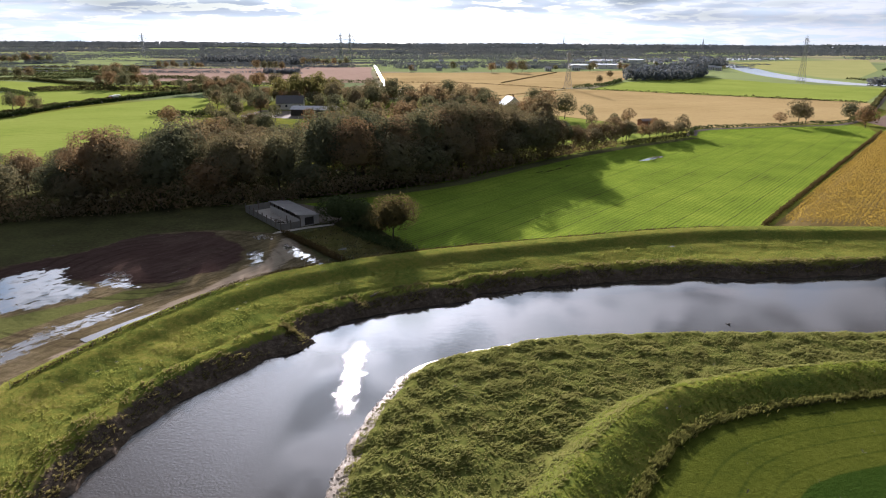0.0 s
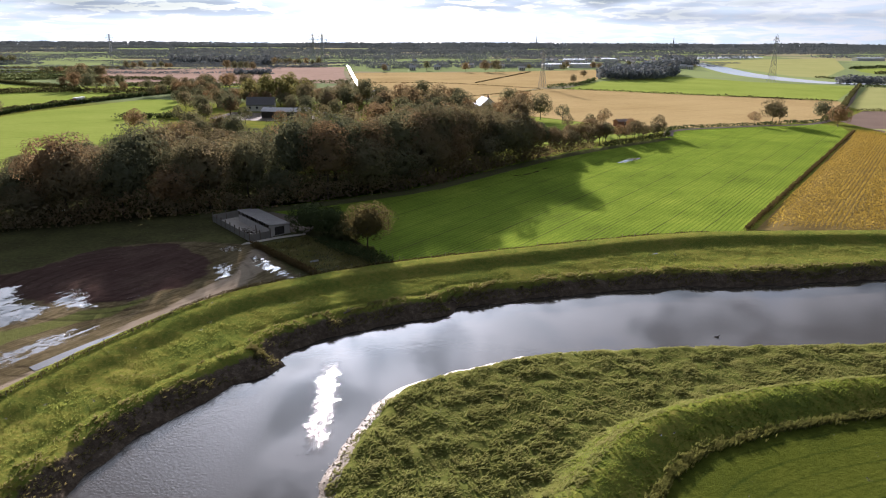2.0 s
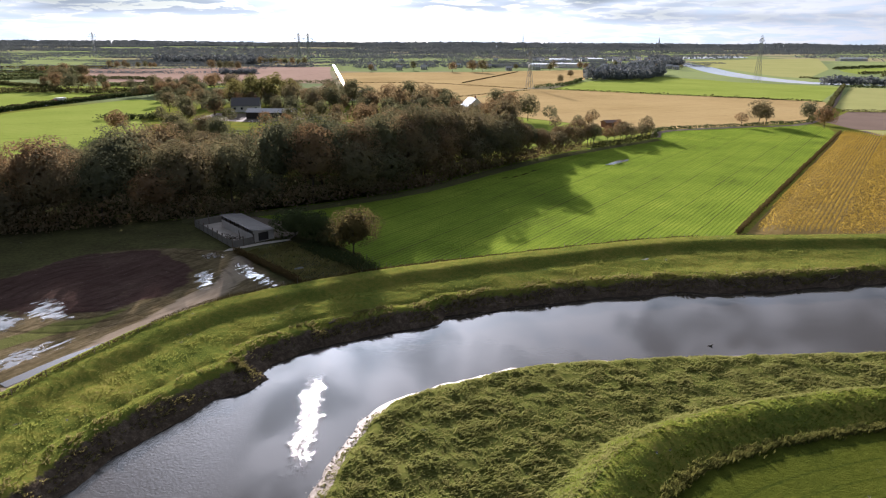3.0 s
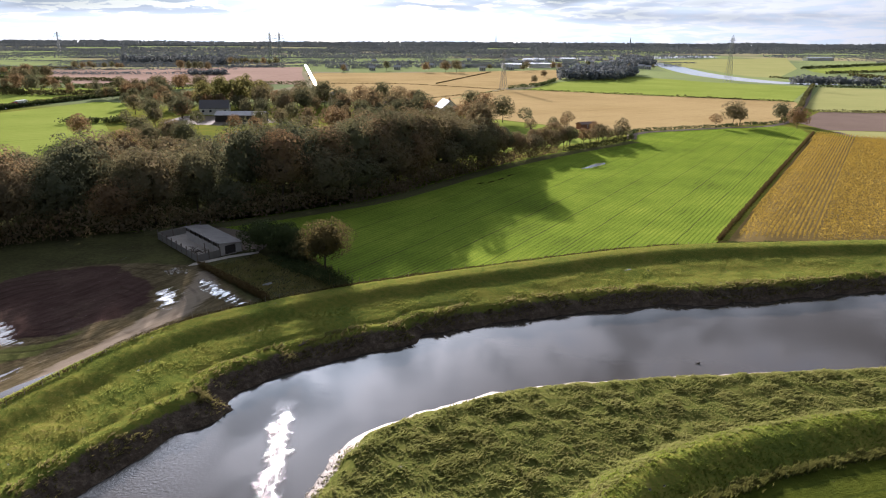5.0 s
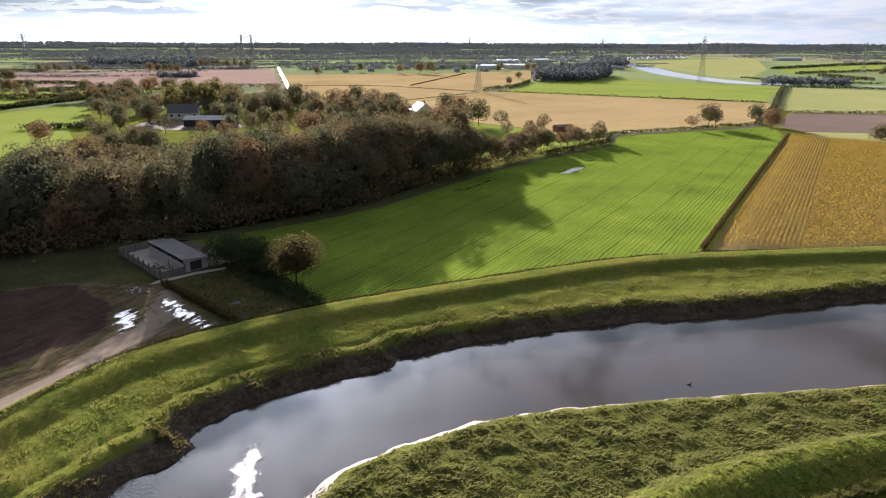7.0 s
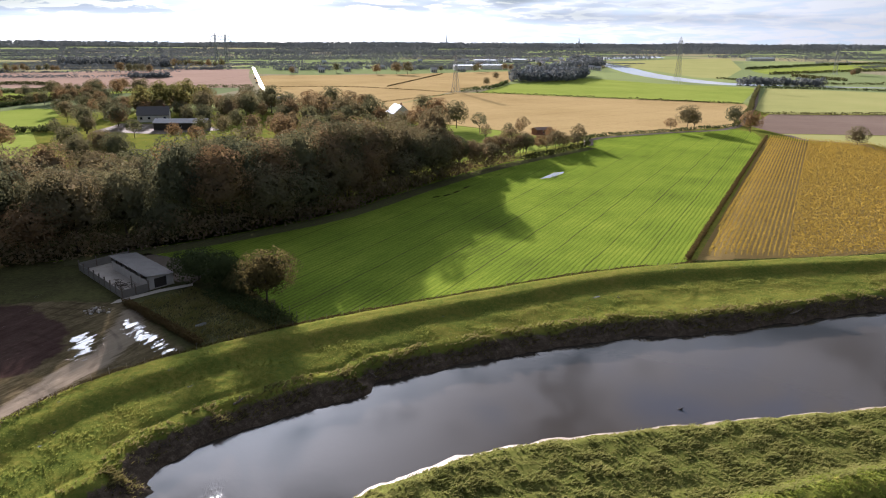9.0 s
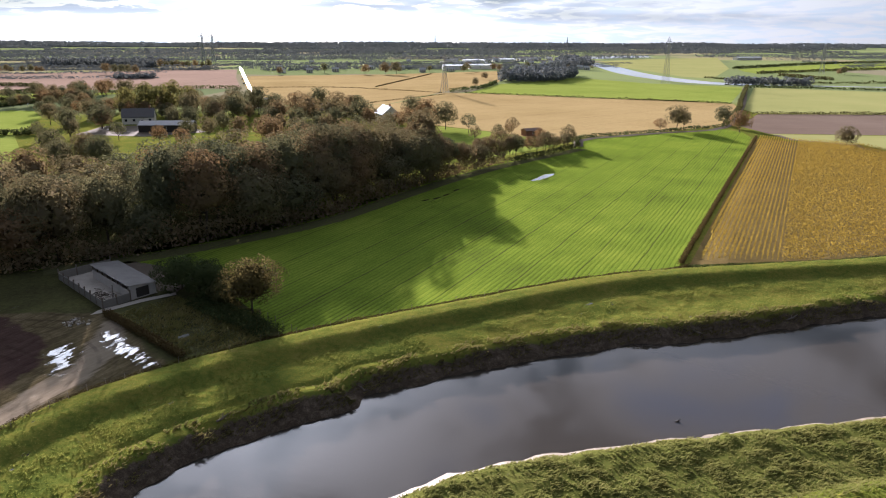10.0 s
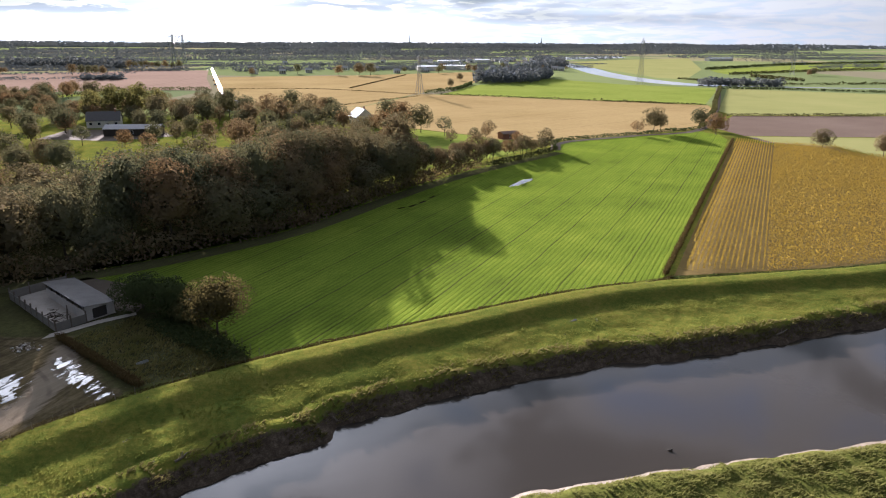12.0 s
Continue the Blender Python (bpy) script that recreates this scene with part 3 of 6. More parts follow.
def land(x, y):
    """Height and kinds of the ground at arrays of places."""
    pts = np.stack([x, y], 1)
    n = len(pts)
    near = (np.abs(x) < 340) & (y > -65) & (y < 200)
    dF, dN, dC, dK = (np.full(n, 200.0) for _ in range(4))
    wet_in = np.zeros(n, bool)
    q = pts[near]
    dF[near], dN[near], dC[near], dK[near] = away_from(q, FW), -away_from(q, NW), away_from(q, CR), -away_from(q, NC)
    wet_in[near] = inside(q, RIVER)
    lump = vnoise(x / 1.9, y / 1.9, 1) * 0.62 + vnoise(x / 0.8, y / 0.8, 2) * 0.38
    wide = vnoise(x / 6, y / 6, 3)
    rag = (vnoise(x / 2.2, y / 2.2, 4) - 0.5) * 2
    fine = near & (np.abs(x - 20) < 95) & (y > 28) & (y < 137)
    z = np.zeros(n)
    farside = near & (dF > 0) & ~wet_in
    nearside = near & ~wet_in & ~farside
    # far bank: a low cut face, a weedy slope, a flat berm, then the embankment
    w = dF + rag * 0.7
    top = 4.1 + (wide - 0.5) * 1.6
    slope = -1.7 + 0.75 * sm(w, 0.0, 0.7) + 1.4 * sm(w, 0.8, top)
    berm = 0.45 + 0.52 * sm(dC, -12.5, -5.8)
    lev = np.where(dC > 0, 2.0 * (1 - sm(dC, 0.0, 4.6)), np.where(dC > -2.0, 2.0, berm + (2.0 - berm) * sm(dC, -5.9, -2.0)))
    trail = 0.22 * np.exp(-((dF - 5.6 - (wide - 0.5) * 1.2) / 0.45) ** 2) * (x < 12)
    grassy = (lump - 0.5) * np.where(dC > 4, 0.05, np.where(dC > -2.4, 0.16, np.where(dC > -5.5, 0.20, 0.25))) * fine
    z = np.where(farside, np.minimum(lev, np.where(w < top + 0.5, slope, 9.0)) + grassy * sm(dF, 2, 4) - trail * (dC < -6), z)
    # near bank: sand strip, rough meadow, embankment, mown field
    v = dN + rag * 0.35
    meadow = -1.62 + 0.35 * sm(v, 0, 1.4) + 1.0 * sm(v, 1.0, 3.6)
    lev2 = np.where(dK < 0, 2.1 * sm(dK, -4.5, -0.2), np.where(dK < 0.4, 2.1, 0.92 + 1.18 * (1 - sm(dK, 0.2, 5.0))))
    tus = (lump - 0.4) * 0.27 * (1 - sm(dK, -3.5, -1.0)) * sm(v, 1.5, 3) + (lump - 0.5) * 0.26
    z = np.where(nearside, np.where(dK > 5.0, 0.65, np.where(dK > -4.5, -0.27 + lev2, meadow)) + tus * fine * (dK < 4.8), z)
    depth = np.minimum(np.abs(dF), np.abs(dN))
    z = np.where(wet_in, -1.62 - np.minimum(1.2, 0.35 * depth), z)
    bank = np.where(farside, 1 - sm(dF, top - 2.2, top + 0.3), 0.0) + wet_in * 1.0
    sand = np.where(nearside, 1 - sm(dN + (vnoise(x / 3, y / 3, 41) - 0.5) * 1.6 - 0.9 * ((y < 66) & (y > 40)), 0.9, 1.7), 0.0) + np.where(wet_in & (np.abs(dN) < 1.5), 1.0, 0.0)
    mud = np.zeros(n)
    wet, dark, tan, green = (np.zeros(n) for _ in range(4))
    mz = near & (x < -15) & (x > -120) & (y > 45) & (y < 135)
    if mz.any():
        mud[mz] = area(pts[mz], MUD, 2.5) * (dC[mz] > 1.5)
        for p, full in zip(WETS, (1.25, 0.95, 1.0, 0.92, 0.92)):
            wet[mz] = np.maximum(wet[mz], full * area(pts[mz], p, 1.6))
        wet[mz] *= mud[mz]
        dark[mz], tan[mz], green[mz] = area(pts[mz], DARK, 3.0), area(pts[mz], TAN, 1.6), area(pts[mz], GREEN, 2.0)
    rough = np.where(nearside & (dK < -1.0), 1.0, 0.0) * (1 - sand) + np.where(farside & (x < 0), sm(dC, 3.5, 6.0), 0.0)
    mown = sm(dK, 5.1, 5.5) * nearside
    # Alpha of the first set marks the paddock with shade in its grass colour.
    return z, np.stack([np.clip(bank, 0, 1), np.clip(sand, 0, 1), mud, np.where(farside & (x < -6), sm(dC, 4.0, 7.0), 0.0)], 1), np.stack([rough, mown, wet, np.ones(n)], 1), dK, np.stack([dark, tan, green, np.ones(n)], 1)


def spread(lo, hi, gap, low_end, high_end, grow=1.09):
    """Grid lines gap apart from lo to hi and ever wider out to the ends."""
    mid = list(np.arange(lo, hi + gap, gap))
    g, v, up = gap, mid[-1], []
    while v < high_end:
        g *= grow
        v += g
        up.append(min(v, high_end))
    g, v, down = gap, mid[0], []
    while v > low_end:
        g *= grow
        v -= g
        down.append(max(v, low_end))
    return np.array(down[::-1] + mid + up)


def mesh_object(name, verts, faces, mat, parent=None, smooth=False, normals=None):
    me = bpy.data.meshes.new(name)
    if isinstance(faces, np.ndarray):
        n, k = faces.shape
        me.vertices.add(len(verts))
        me.vertices.foreach_set("co", np.asarray(verts, np.float32).ravel())
        me.loops.add(n * k)
        me.loops.foreach_set("vertex_index", faces.astype(np.int32).ravel())
        me.polygons.add(n)
        me.polygons.foreach_set("loop_start", np.arange(0, n * k, k, dtype=np.int32))
        me.update(calc_edges=True)
    else:
        me.from_pydata(verts if isinstance(verts, list) else verts.tolist(), [], faces)
    me.materials.append(mat)
    me.polygons.foreach_set("use_smooth", np.full(len(me.polygons), smooth or normals is not None, bool))
    me.update()
    if normals is not None:
        me.normals_split_custom_set_from_vertices(normals / np.linalg.norm(normals, axis=1)[:, None])
    ob = new(name, me)
    if parent:
        ob.parent = parent
    return ob


def part(name, bm, mat, parent=None, label="", smooth=False):
    """Links a bmesh as one mesh object under a thing or a part."""
    me = bpy.data.meshes.new(name)
    if smooth:
        for f in bm.faces:
            f.smooth = True
    bm.to_mesh(me)
    bm.free()
    me.materials.append(mat)
    ob = new(name, me)
    if parent:
        ob.parent = parent
    if label:
        ob["label"] = label
    return ob


def empty(name, m=None):
    ob = new(name)
    ob.empty_display_size = 0.3
    if m is not None:
        ob.matrix_basis = m
    return ob


def box(bm, size, at, bevel=0.0, turn=0.0):
    """A box of that size, its middle at a place, turned about z."""
    m = Matrix.Translation(at) @ Matrix.Rotation(turn, 4, "Z") @ Matrix.Diagonal((*size, 1))
    made = bmesh.ops.create_cube(bm, size=1.0, matrix=m)
    if bevel:
        edges = list({e for v in made["verts"] for e in v.link_edges})
        bmesh.ops.bevel(bm, geom=edges, offset=bevel, segments=1, affect="EDGES")
    return bm


def a_box(size, at, bevel=0.0, turn=0.0):
    return box(bmesh.new(), size, at, bevel, turn)


# ---- ground and water ----
def build_ground():
    xs, ys = spread(-78, 112, 0.58, -4900, 4900, 1.11), spread(30, 134, 0.56, -300, 4900, 1.08)
    gx, gy = np.meshgrid(xs, ys)
    z, ka, kb, dk, kc = land(gx.ravel(), gy.ravel())
    w, h = len(xs), len(ys)
    i = np.arange(w * h).reshape(h, w)
    faces = np.stack([i[:-1, :-1], i[:-1, 1:], i[1:, 1:], i[1:, :-1]], -1).reshape(-1, 4)
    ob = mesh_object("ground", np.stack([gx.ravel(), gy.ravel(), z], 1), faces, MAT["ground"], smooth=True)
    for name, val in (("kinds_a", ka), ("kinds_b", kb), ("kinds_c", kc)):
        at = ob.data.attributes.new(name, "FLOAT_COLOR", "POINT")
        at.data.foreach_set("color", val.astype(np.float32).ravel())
    at = ob.data.attributes.new("crest_distance", "FLOAT", "POINT")
    at.data.foreach_set("value", dk.astype(np.float32))
    tagged(ob, "flat farmland with grassy river embankments and muddy ground", "ground", kind="structure")


build_ground()


def sheet(name, poly, z, mat, label, category, kind="structure"):
    """A level sheet over an area of the plan."""
    bm = bmesh.new()
    f = bm.faces.new([bm.verts.new((x, y, z)) for x, y in poly])
    if f.normal.z < 0 or sum((a[0] * b[1] - b[0] * a[1]) for a, b in zip(poly, list(poly[1:]) + [poly[0]])) < 0:
        f.normal_flip()
    bmesh.ops.triangulate(bm, faces=bm.faces[:])
    ob = part(name, bm, mat)
    return tagged(ob, label, category, kind=kind)


def build_river():
    far, near = line(FAR_WATER, 6), line(NEAR_WATER, 6)
    n = 140
    def even(p):
        s = np.r_[0, np.cumsum(np.hypot(*np.diff(p, axis=0).T))]
        u = np.linspace(0, s[-1], n)
        return np.stack([np.interp(u, s, p[:, 0]), np.interp(u, s, p[:, 1])], 1)
    a, b = even(far), even(near)
    d = a - b
    d /= np.hypot(*d.T)[:, None]
    a, b = a + d * 2.5, b - d * 1.5
    verts = [(x, y, WATER_Z) for x, y in a] + [(x, y, WATER_Z) for x, y in b]
    faces = [(i, n + i, n + i + 1, i + 1) for i in range(n - 1)]
    ob = mesh_object("water", verts, faces, MAT["water"])
    tagged(ob, "calm silty river water reflecting the clouded sky", "river", kind="structure")


build_river()
sheet("water_estuary", [(573, 1524), (664, 1616), (892, 1780), (959, 1985), (742, 1842), (560, 1600)], 0.06, MAT["still_water"], "distant shining estuary water", "river")

for poly, z in [([(63.5, 215.6), (66.8, 216.4), (73.8, 223.6), (75.0, 226.4), (71.2, 225.2)], 0.075), ([(27.6, 194), (29.4, 195.4), (28.9, 196), (27, 194.6)], 0.075), ([(30.6, 195.6), (33, 197.8), (32.3, 198.2), (30.2, 196.2)], 0.075),
                ([(34, 199), (36.4, 201.8), (35.6, 202.2), (33.6, 199.6)], 0.075), ([(38, 205), (40, 207.4), (39.4, 207.8), (37.6, 205.5)], 0.075)]:
    sheet("puddle", poly, z, MAT["ruffled_water"], "bright rainwater puddle between crop rows", "puddle")

# ---- fields ----
front = [tuple(p) for p in line(WOOD_FRONT[3:], 8)]
back_foot = [(56 - 0.6, 129.2), (44, 127.4), (33, 124.3), (22, 120.8), (10.6, 117.2), (0, 113.6), (-6, 111.8)]
sheet("crop_field", front[2:] + [(108, 293), (118, 302.5), (158, 315), (194, 326), (197, 312), (190, 295)] + [(128, 211), (67, 131.5)] + back_foot + [(-10.5, 121), (-14, 128), (-25, 143), (-40, 152)], 0.06,
      MAT["crop"], "bright green young crop field with drilled rows", "field")
sheet("maize_ground", [(68.6, 131.5), (191, 292.5), (201, 277), (219, 266), (216, 238), (300, 190), (300, 160), (150, 134.5), (108, 129.5)], 0.05, MAT["maize_soil"], "bare earth under the maize crop", "field")
sheet("stubble_field", [(120, 308), (160, 320.5), (202, 336), (262, 414), (281, 452), (258, 490), (202, 514), (150, 560), (107, 585), (48, 479), (-20, 500), (40, 400), (62, 360), (84, 330), (92, 312)], 0.05,
      MAT["stubble"], "wide tan stubble field after harvest", "field")
sheet("stubble_field_beyond", [(-38, 508), (48, 481), (104, 588), (180, 704), (250, 870), (254, 980), (92, 900), (-64, 880), (-76, 850), (-55, 660)], 0.05, MAT["stubble"], "tan stubble field beside the straight road", "field")
sheet("meadow_field", [(124, 579), (204, 516), (281, 456), (394, 612), (332, 684), (300, 790), (255, 760), (182, 690)], 0.05, MAT["pasture"], "light green pasture field beyond the stubble", "field")
sheet("thin_pasture_field", [(264, 414), (258, 392), (349, 376), (520, 346), (640, 470), (491, 522), (402, 610)], 0.05, MAT["olive"], "olive pasture field beside the farm track", "field")
sheet("ploughed_field", [(256, 388), (344, 370), (520, 340), (420, 262), (269, 288), (206, 306), (210, 335)], 0.05, MAT["plough"], "brown ploughed field edged with a hedge", "field")
sheet("stubble_strip", [(206, 304), (269, 286), (420, 260), (300, 195), (219, 240), (222, 268), (204, 280)], 0.055, MAT["olive"], "thin stubble strip with wheel marks", "field")
sheet("left_pasture_field", [(-138, 160), (-108, 186), (-104, 208), (-72, 216), (-92, 262), (-128, 350), (-150, 463), (-176, 476), (-207, 391), (-214, 326), (-200, 210)], 0.05, MAT["pasture"], "bright green pasture behind the wood", "field")
sheet("lane_side_pasture", [(-194, 512), (-222, 412), (-228, 344), (-330, 380), (-320, 515), (-258, 550), (-212, 540)], 0.05, MAT["pasture"], "bright green pasture beyond the lane", "field")
sheet("hedged_pasture", [(-130, 620), (-210, 546), (-258, 556), (-305, 521), (-420, 560), (-410, 660), (-298, 610), (-222, 614)], 0.05, MAT["pasture"], "pasture strips between dark hedges", "field")
sheet("harrowed_field", [(-303, 705), (-220, 634), (-168, 656), (-60, 664), (-82, 850), (-100, 1068), (-182, 1075), (-240, 1026), (-409, 962)], 0.05, MAT["pinkplough"], "pinkish brown harrowed field", "field")
sheet("orchard_pasture", [(44, 258), (66, 262), (101, 289), (110, 303), (92, 310), (84, 328), (62, 356), (46, 340), (34, 290)], 0.045, MAT["pasture"], "sunlit pasture behind the row of trees", "field")
sheet("farmyard", [(-100, 385), (-60, 378), (-48, 352), (-72, 340), (-104, 352)], 0.07, MAT["lane"], "gravel farmyard round the barn", "yard")


def strip(name, points, width, z, mat, label, category):
    """A road or path of even width along a line."""
    p = line(points, 10)
    t = np.gradient(p, axis=0)
    t /= np.hypot(*t.T)[:, None]
    nrm = np.stack([-t[:, 1], t[:, 0]], 1) * width / 2
    n = len(p)
    verts = [(x, y, z) for x, y in p + nrm] + [(x, y, z) for x, y in p - nrm]
    ob = mesh_object(name, verts, [(n + i, n + i + 1, i + 1, i) for i in range(n - 1)], mat)
    return tagged(ob, label, category, kind="structure")


strip("water_far_river", [(560, 1500), (510, 1260), (478, 1120), (424, 930), (397, 790), (396, 690), (420, 645)], 36.0, 0.06, MAT["still_water"], "distant bend of the bright river", "river")
strip("water_far_reach", [(418, 652), (520, 598), (760, 488), (1000, 400)], 11.0, 0.07, MAT["still_water"], "distant reach of the river", "river")
strip("road", [(-104.5, 1160), (-40, 545), (-32, 490)], 2.7, 0.09, MAT["tarmac"], "wet straight road shining in the sun", "road")
strip("farm_track", [(104, 281), (110, 296), (119, 303.5), (158, 316), (198, 330), (254, 404), (300, 470), (394, 612)], 4.0, 0.08, MAT["lane"], "narrow farm track between hedges", "track")
strip("lane", [(-224, 300), (-220, 344), (-216, 408), (-188, 513), (-166, 548)], 4.0, 0.08, MAT["tarmac"], "hedged country lane", "road")
strip("wet_track", [(206, 300), (203, 284), (219, 267), (217, 239), (300, 192)], 3.2, 0.075, MAT["lane"], "wet track beside the maize", "track")

# Headland strip whose dark colour includes shade along the wood.
strip("field_margin", [(-50, 148.5), (-31, 155.5), (-12, 166.5), (4, 178.5), (22, 200), (44, 225), (69, 248), (103, 274.5)], 5.0, 0.085, MAT["margin"], "weedy margin between crop and wood, shade in its colour", "field")

# ---- foliage ----
rng = np.random.RandomState(7)


def cards(centres, size, tall=1.0, facing=None, loose=0.5):
    """Leaf cards: a pointed four-sided leaf at each centre, turned at random or facing roughly a given way."""
    n = len(centres)
    f = rng.normal(size=(n, 3))
    if facing is not None:
        f = f * loose + facing
    f /= np.linalg.norm(f, axis=1)[:, None]
    a = rng.normal(size=(n, 3))
    a -= (a * f).sum(1)[:, None] * f
    a /= np.linalg.norm(a, axis=1)[:, None]
    b = np.cross(f, a)
    s = np.asarray(size).reshape(-1, 1) * np.ones((n, 1))
    v = np.stack([centres - a * s, centres - b * s * 0.6, centres + a * s * tall, centres + b * s * 0.6], 1).reshape(-1, 3)
    return v, np.arange(4 * n).reshape(n, 4)


def tube(verts, faces, p0, p1, r0, r1, sides=6):
    """Adds a tapered limb to lists of vertices and faces."""
    d = (Vector(p1) - Vector(p0)).normalized()
    u = d.orthogonal().normalized()
    w = d.cross(u)
    k = len(verts)
    for p, r in ((p0, r0), (p1, r1)):
        for i in range(sides):
            t = 2 * math.pi * i / sides
            verts.append(tuple(Vector(p) + u * (r * math.cos(t)) + w * (r * math.sin(t))))
    for i in range(sides):
        j = (i + 1) % sides
        faces.append((k + i, k + j, k + sides + j, k + sides + i))


def tree(name, height, spread_r, bare, leaf, seed, lobes=30, per=70, leaf_size=0.3, label="", stem=0.2, twigs=3, heart=260):
    """A tree: a tapered trunk with limbs, and a domed crown of leafy bosses with gaps between."""
    r = np.random.RandomState(seed)
    top = empty(name)
    verts, faces = [], []
    p, rad = Vector((0, 0, -0.3)), height * 0.016 + 0.05
    knots = [p.copy()]
    for k in range(5):
        q = p + Vector((r.uniform(-0.3, 0.3), r.uniform(-0.3, 0.3), height * 0.14))
        tube(verts, faces, p, q, rad, rad * 0.78)
        p, rad = q, rad * 0.78
        knots.append(p.copy())
    half, cz = height * (1 - stem) / 2, height * (1 + stem) / 2
    pts, out, size = [], [], []
    squash = r.uniform(0.85, 1.15, 2)
    for i in range(lobes):
        t = 1 - 1.75 * (i + 0.5) / lobes
        ang = 2.39996 * i + r.uniform(-0.35, 0.35)
        ring = math.sqrt(1 - t * t) * (1.0 if t > 0 else 1.06) * r.uniform(0.80, 1.14)
        c = np.array([math.cos(ang) * ring * squash[0] * spread_r * 0.74, math.sin(ang) * ring * squash[1] * spread_r * 0.74, cz + half * 0.76 * t * r.uniform(0.85, 1.1)])
        big = spread_r * r.uniform(0.24, 0.38)
        c[2] = min(c[2], height - big * 0.7)
        if i % 3 == 0 or bare > 0.2:
            k = knots[min(5, 2 + int(2 * (t + 0.75)))]
            m = Vector(k).lerp(Vector(c), 0.55) + Vector((r.uniform(-0.4, 0.4), r.uniform(-0.4, 0.4), 0.3))
            tube(verts, faces, k, m, 0.12 * height / 16, 0.07 * height / 16, 4)
            tube(verts, faces, m, Vector(c), 0.07 * height / 16, 0.03, 3)
            for _ in range(twigs):
                d = r.normal(size=3)
                d /= np.linalg.norm(d)
                d[2] = abs(d[2]) * 0.8
                tube(verts, faces, m.lerp(Vector(c), r.uniform(0.3, 1.0)), Vector(c + d * big * r.uniform(0.7, 1.1)), 0.03 * height / 16, 0.01, 3)
        away = np.array([c[0] / spread_r, c[1] / spread_r, (c[2] - cz) / half])
        n = int(per * (1 - bare) * r.uniform(0.85, 1.15) * (big / (spread_r * 0.31)) ** 2)
        d = r.normal(size=(n, 3)) + away * 1.1
        d /= np.linalg.norm(d, axis=1)[:, None]
        rr = big * r.uniform(0.78, 1.10, n)
        pts.append(c + d * rr[:, None] * np.array([1.08, 1.08, 0.78]))
        out.append(d * 0.8 + away * 0.5)
        size.append(np.full(n, leaf_size))
    if bare < 0.3 and heart:
        e = r.normal(size=(heart, 3))
        e /= np.linalg.norm(e, axis=1)[:, None]
        pts.append(np.array([0, 0, cz]) + e * np.array([spread_r * 0.62, spread_r * 0.62, half * 0.66]) * r.uniform(0.75, 1.0, (heart, 1)))
        out.append(e)
        size.append(np.full(heart, spread_r * 0.16))
    mesh_object("trunk", verts, faces, MAT["bark"], top)
    pts, out = np.vstack(pts), np.vstack(out)
    v, f = cards(pts, np.concatenate(size) * r.uniform(0.6, 1.35, len(pts)), facing=out * 1.6, loose=0.28)
    mesh_object("crown", v, f, leaf, top, normals=np.repeat(out + 0.22 * r.normal(size=out.shape), 4, 0))
    tagged(top, label, "tree")
    return top


PROTO = []
LOOKS = [(19.0, 7.6, 0.0, "broad dark green tree in early autumn leaf"), (17.5, 7.9, 0.04, "spreading tree with browning autumn leaves"), (20.0, 6.8, 0.10, "tall tree with thinning autumn leaves"),
         (16.5, 7.4, 0.0, "dense rounded tree with olive leaves"), (12, 4.8, 0.55, "half-bare tree with fine branches"), (18.5, 7.7, 0.02, "full-crowned tree with russet leaves"),
         (14, 5.0, 0.32, "slender tree with a clear trunk at the wood's end")]
for i, (h, sr, bare, lab) in enumerate(LOOKS):
    PROTO.append(tree("tree", h, sr, bare, MAT["leaf"], 11 + i, label=lab, lobes=40, per=108, leaf_size=0.265, stem=0.34 if bare > 0.2 else 0.10))
for i, (h, sr, bare, lab) in enumerate(LOOKS):
    PROTO.append(tree("tree", h, sr, bare, MAT["leaf"], 31 + i, label=lab, lobes=26, per=50, leaf_size=0.44, stem=0.28 if bare > 0.2 else 0.10, twigs=1, heart=140))
USED = [False] * len(PROTO)


def plant(kind, x, y, scale=1.0, group="", z=0.0):
    """Plants one more tree of a kind."""
    wide = scale ** 0.45 if group == "trees of the wood" and x < 38 else scale
    m = pose(x, y, z, 0, 0, rng.uniform(0, 360)) @ Matrix.Diagonal((wide * rng.uniform(0.9, 1.1), wide * rng.uniform(0.9, 1.1), scale, 1))
    if y > 262 or (-60 < x < 20 and y > 214 + 0.5 * x):
        kind += len(LOOKS)
    if not USED[kind]:
        USED[kind] = True
        ob = PROTO[kind]
        ob.matrix_basis = m
    else:
        ob = copy_thing(PROTO[kind], m)
        ob.matrix_basis = m
    if group:
        ob["group"] = group
    return ob


def scatter(poly, gap, tries=6000, seed=3):
    """Places inside an area, no two nearer than gap."""
    r = np.random.RandomState(seed)
    poly = np.array(poly)
    lo, hi = poly.min(0), poly.max(0)
    c = r.uniform(lo, hi, (tries, 2))
    c = c[inside(c, poly)]
    kept = np.empty((0, 2))
    for p in c:
        if not len(kept) or ((kept - p) ** 2).sum(1).min() > gap * gap:
            kept = np.vstack([kept, p])
    return kept


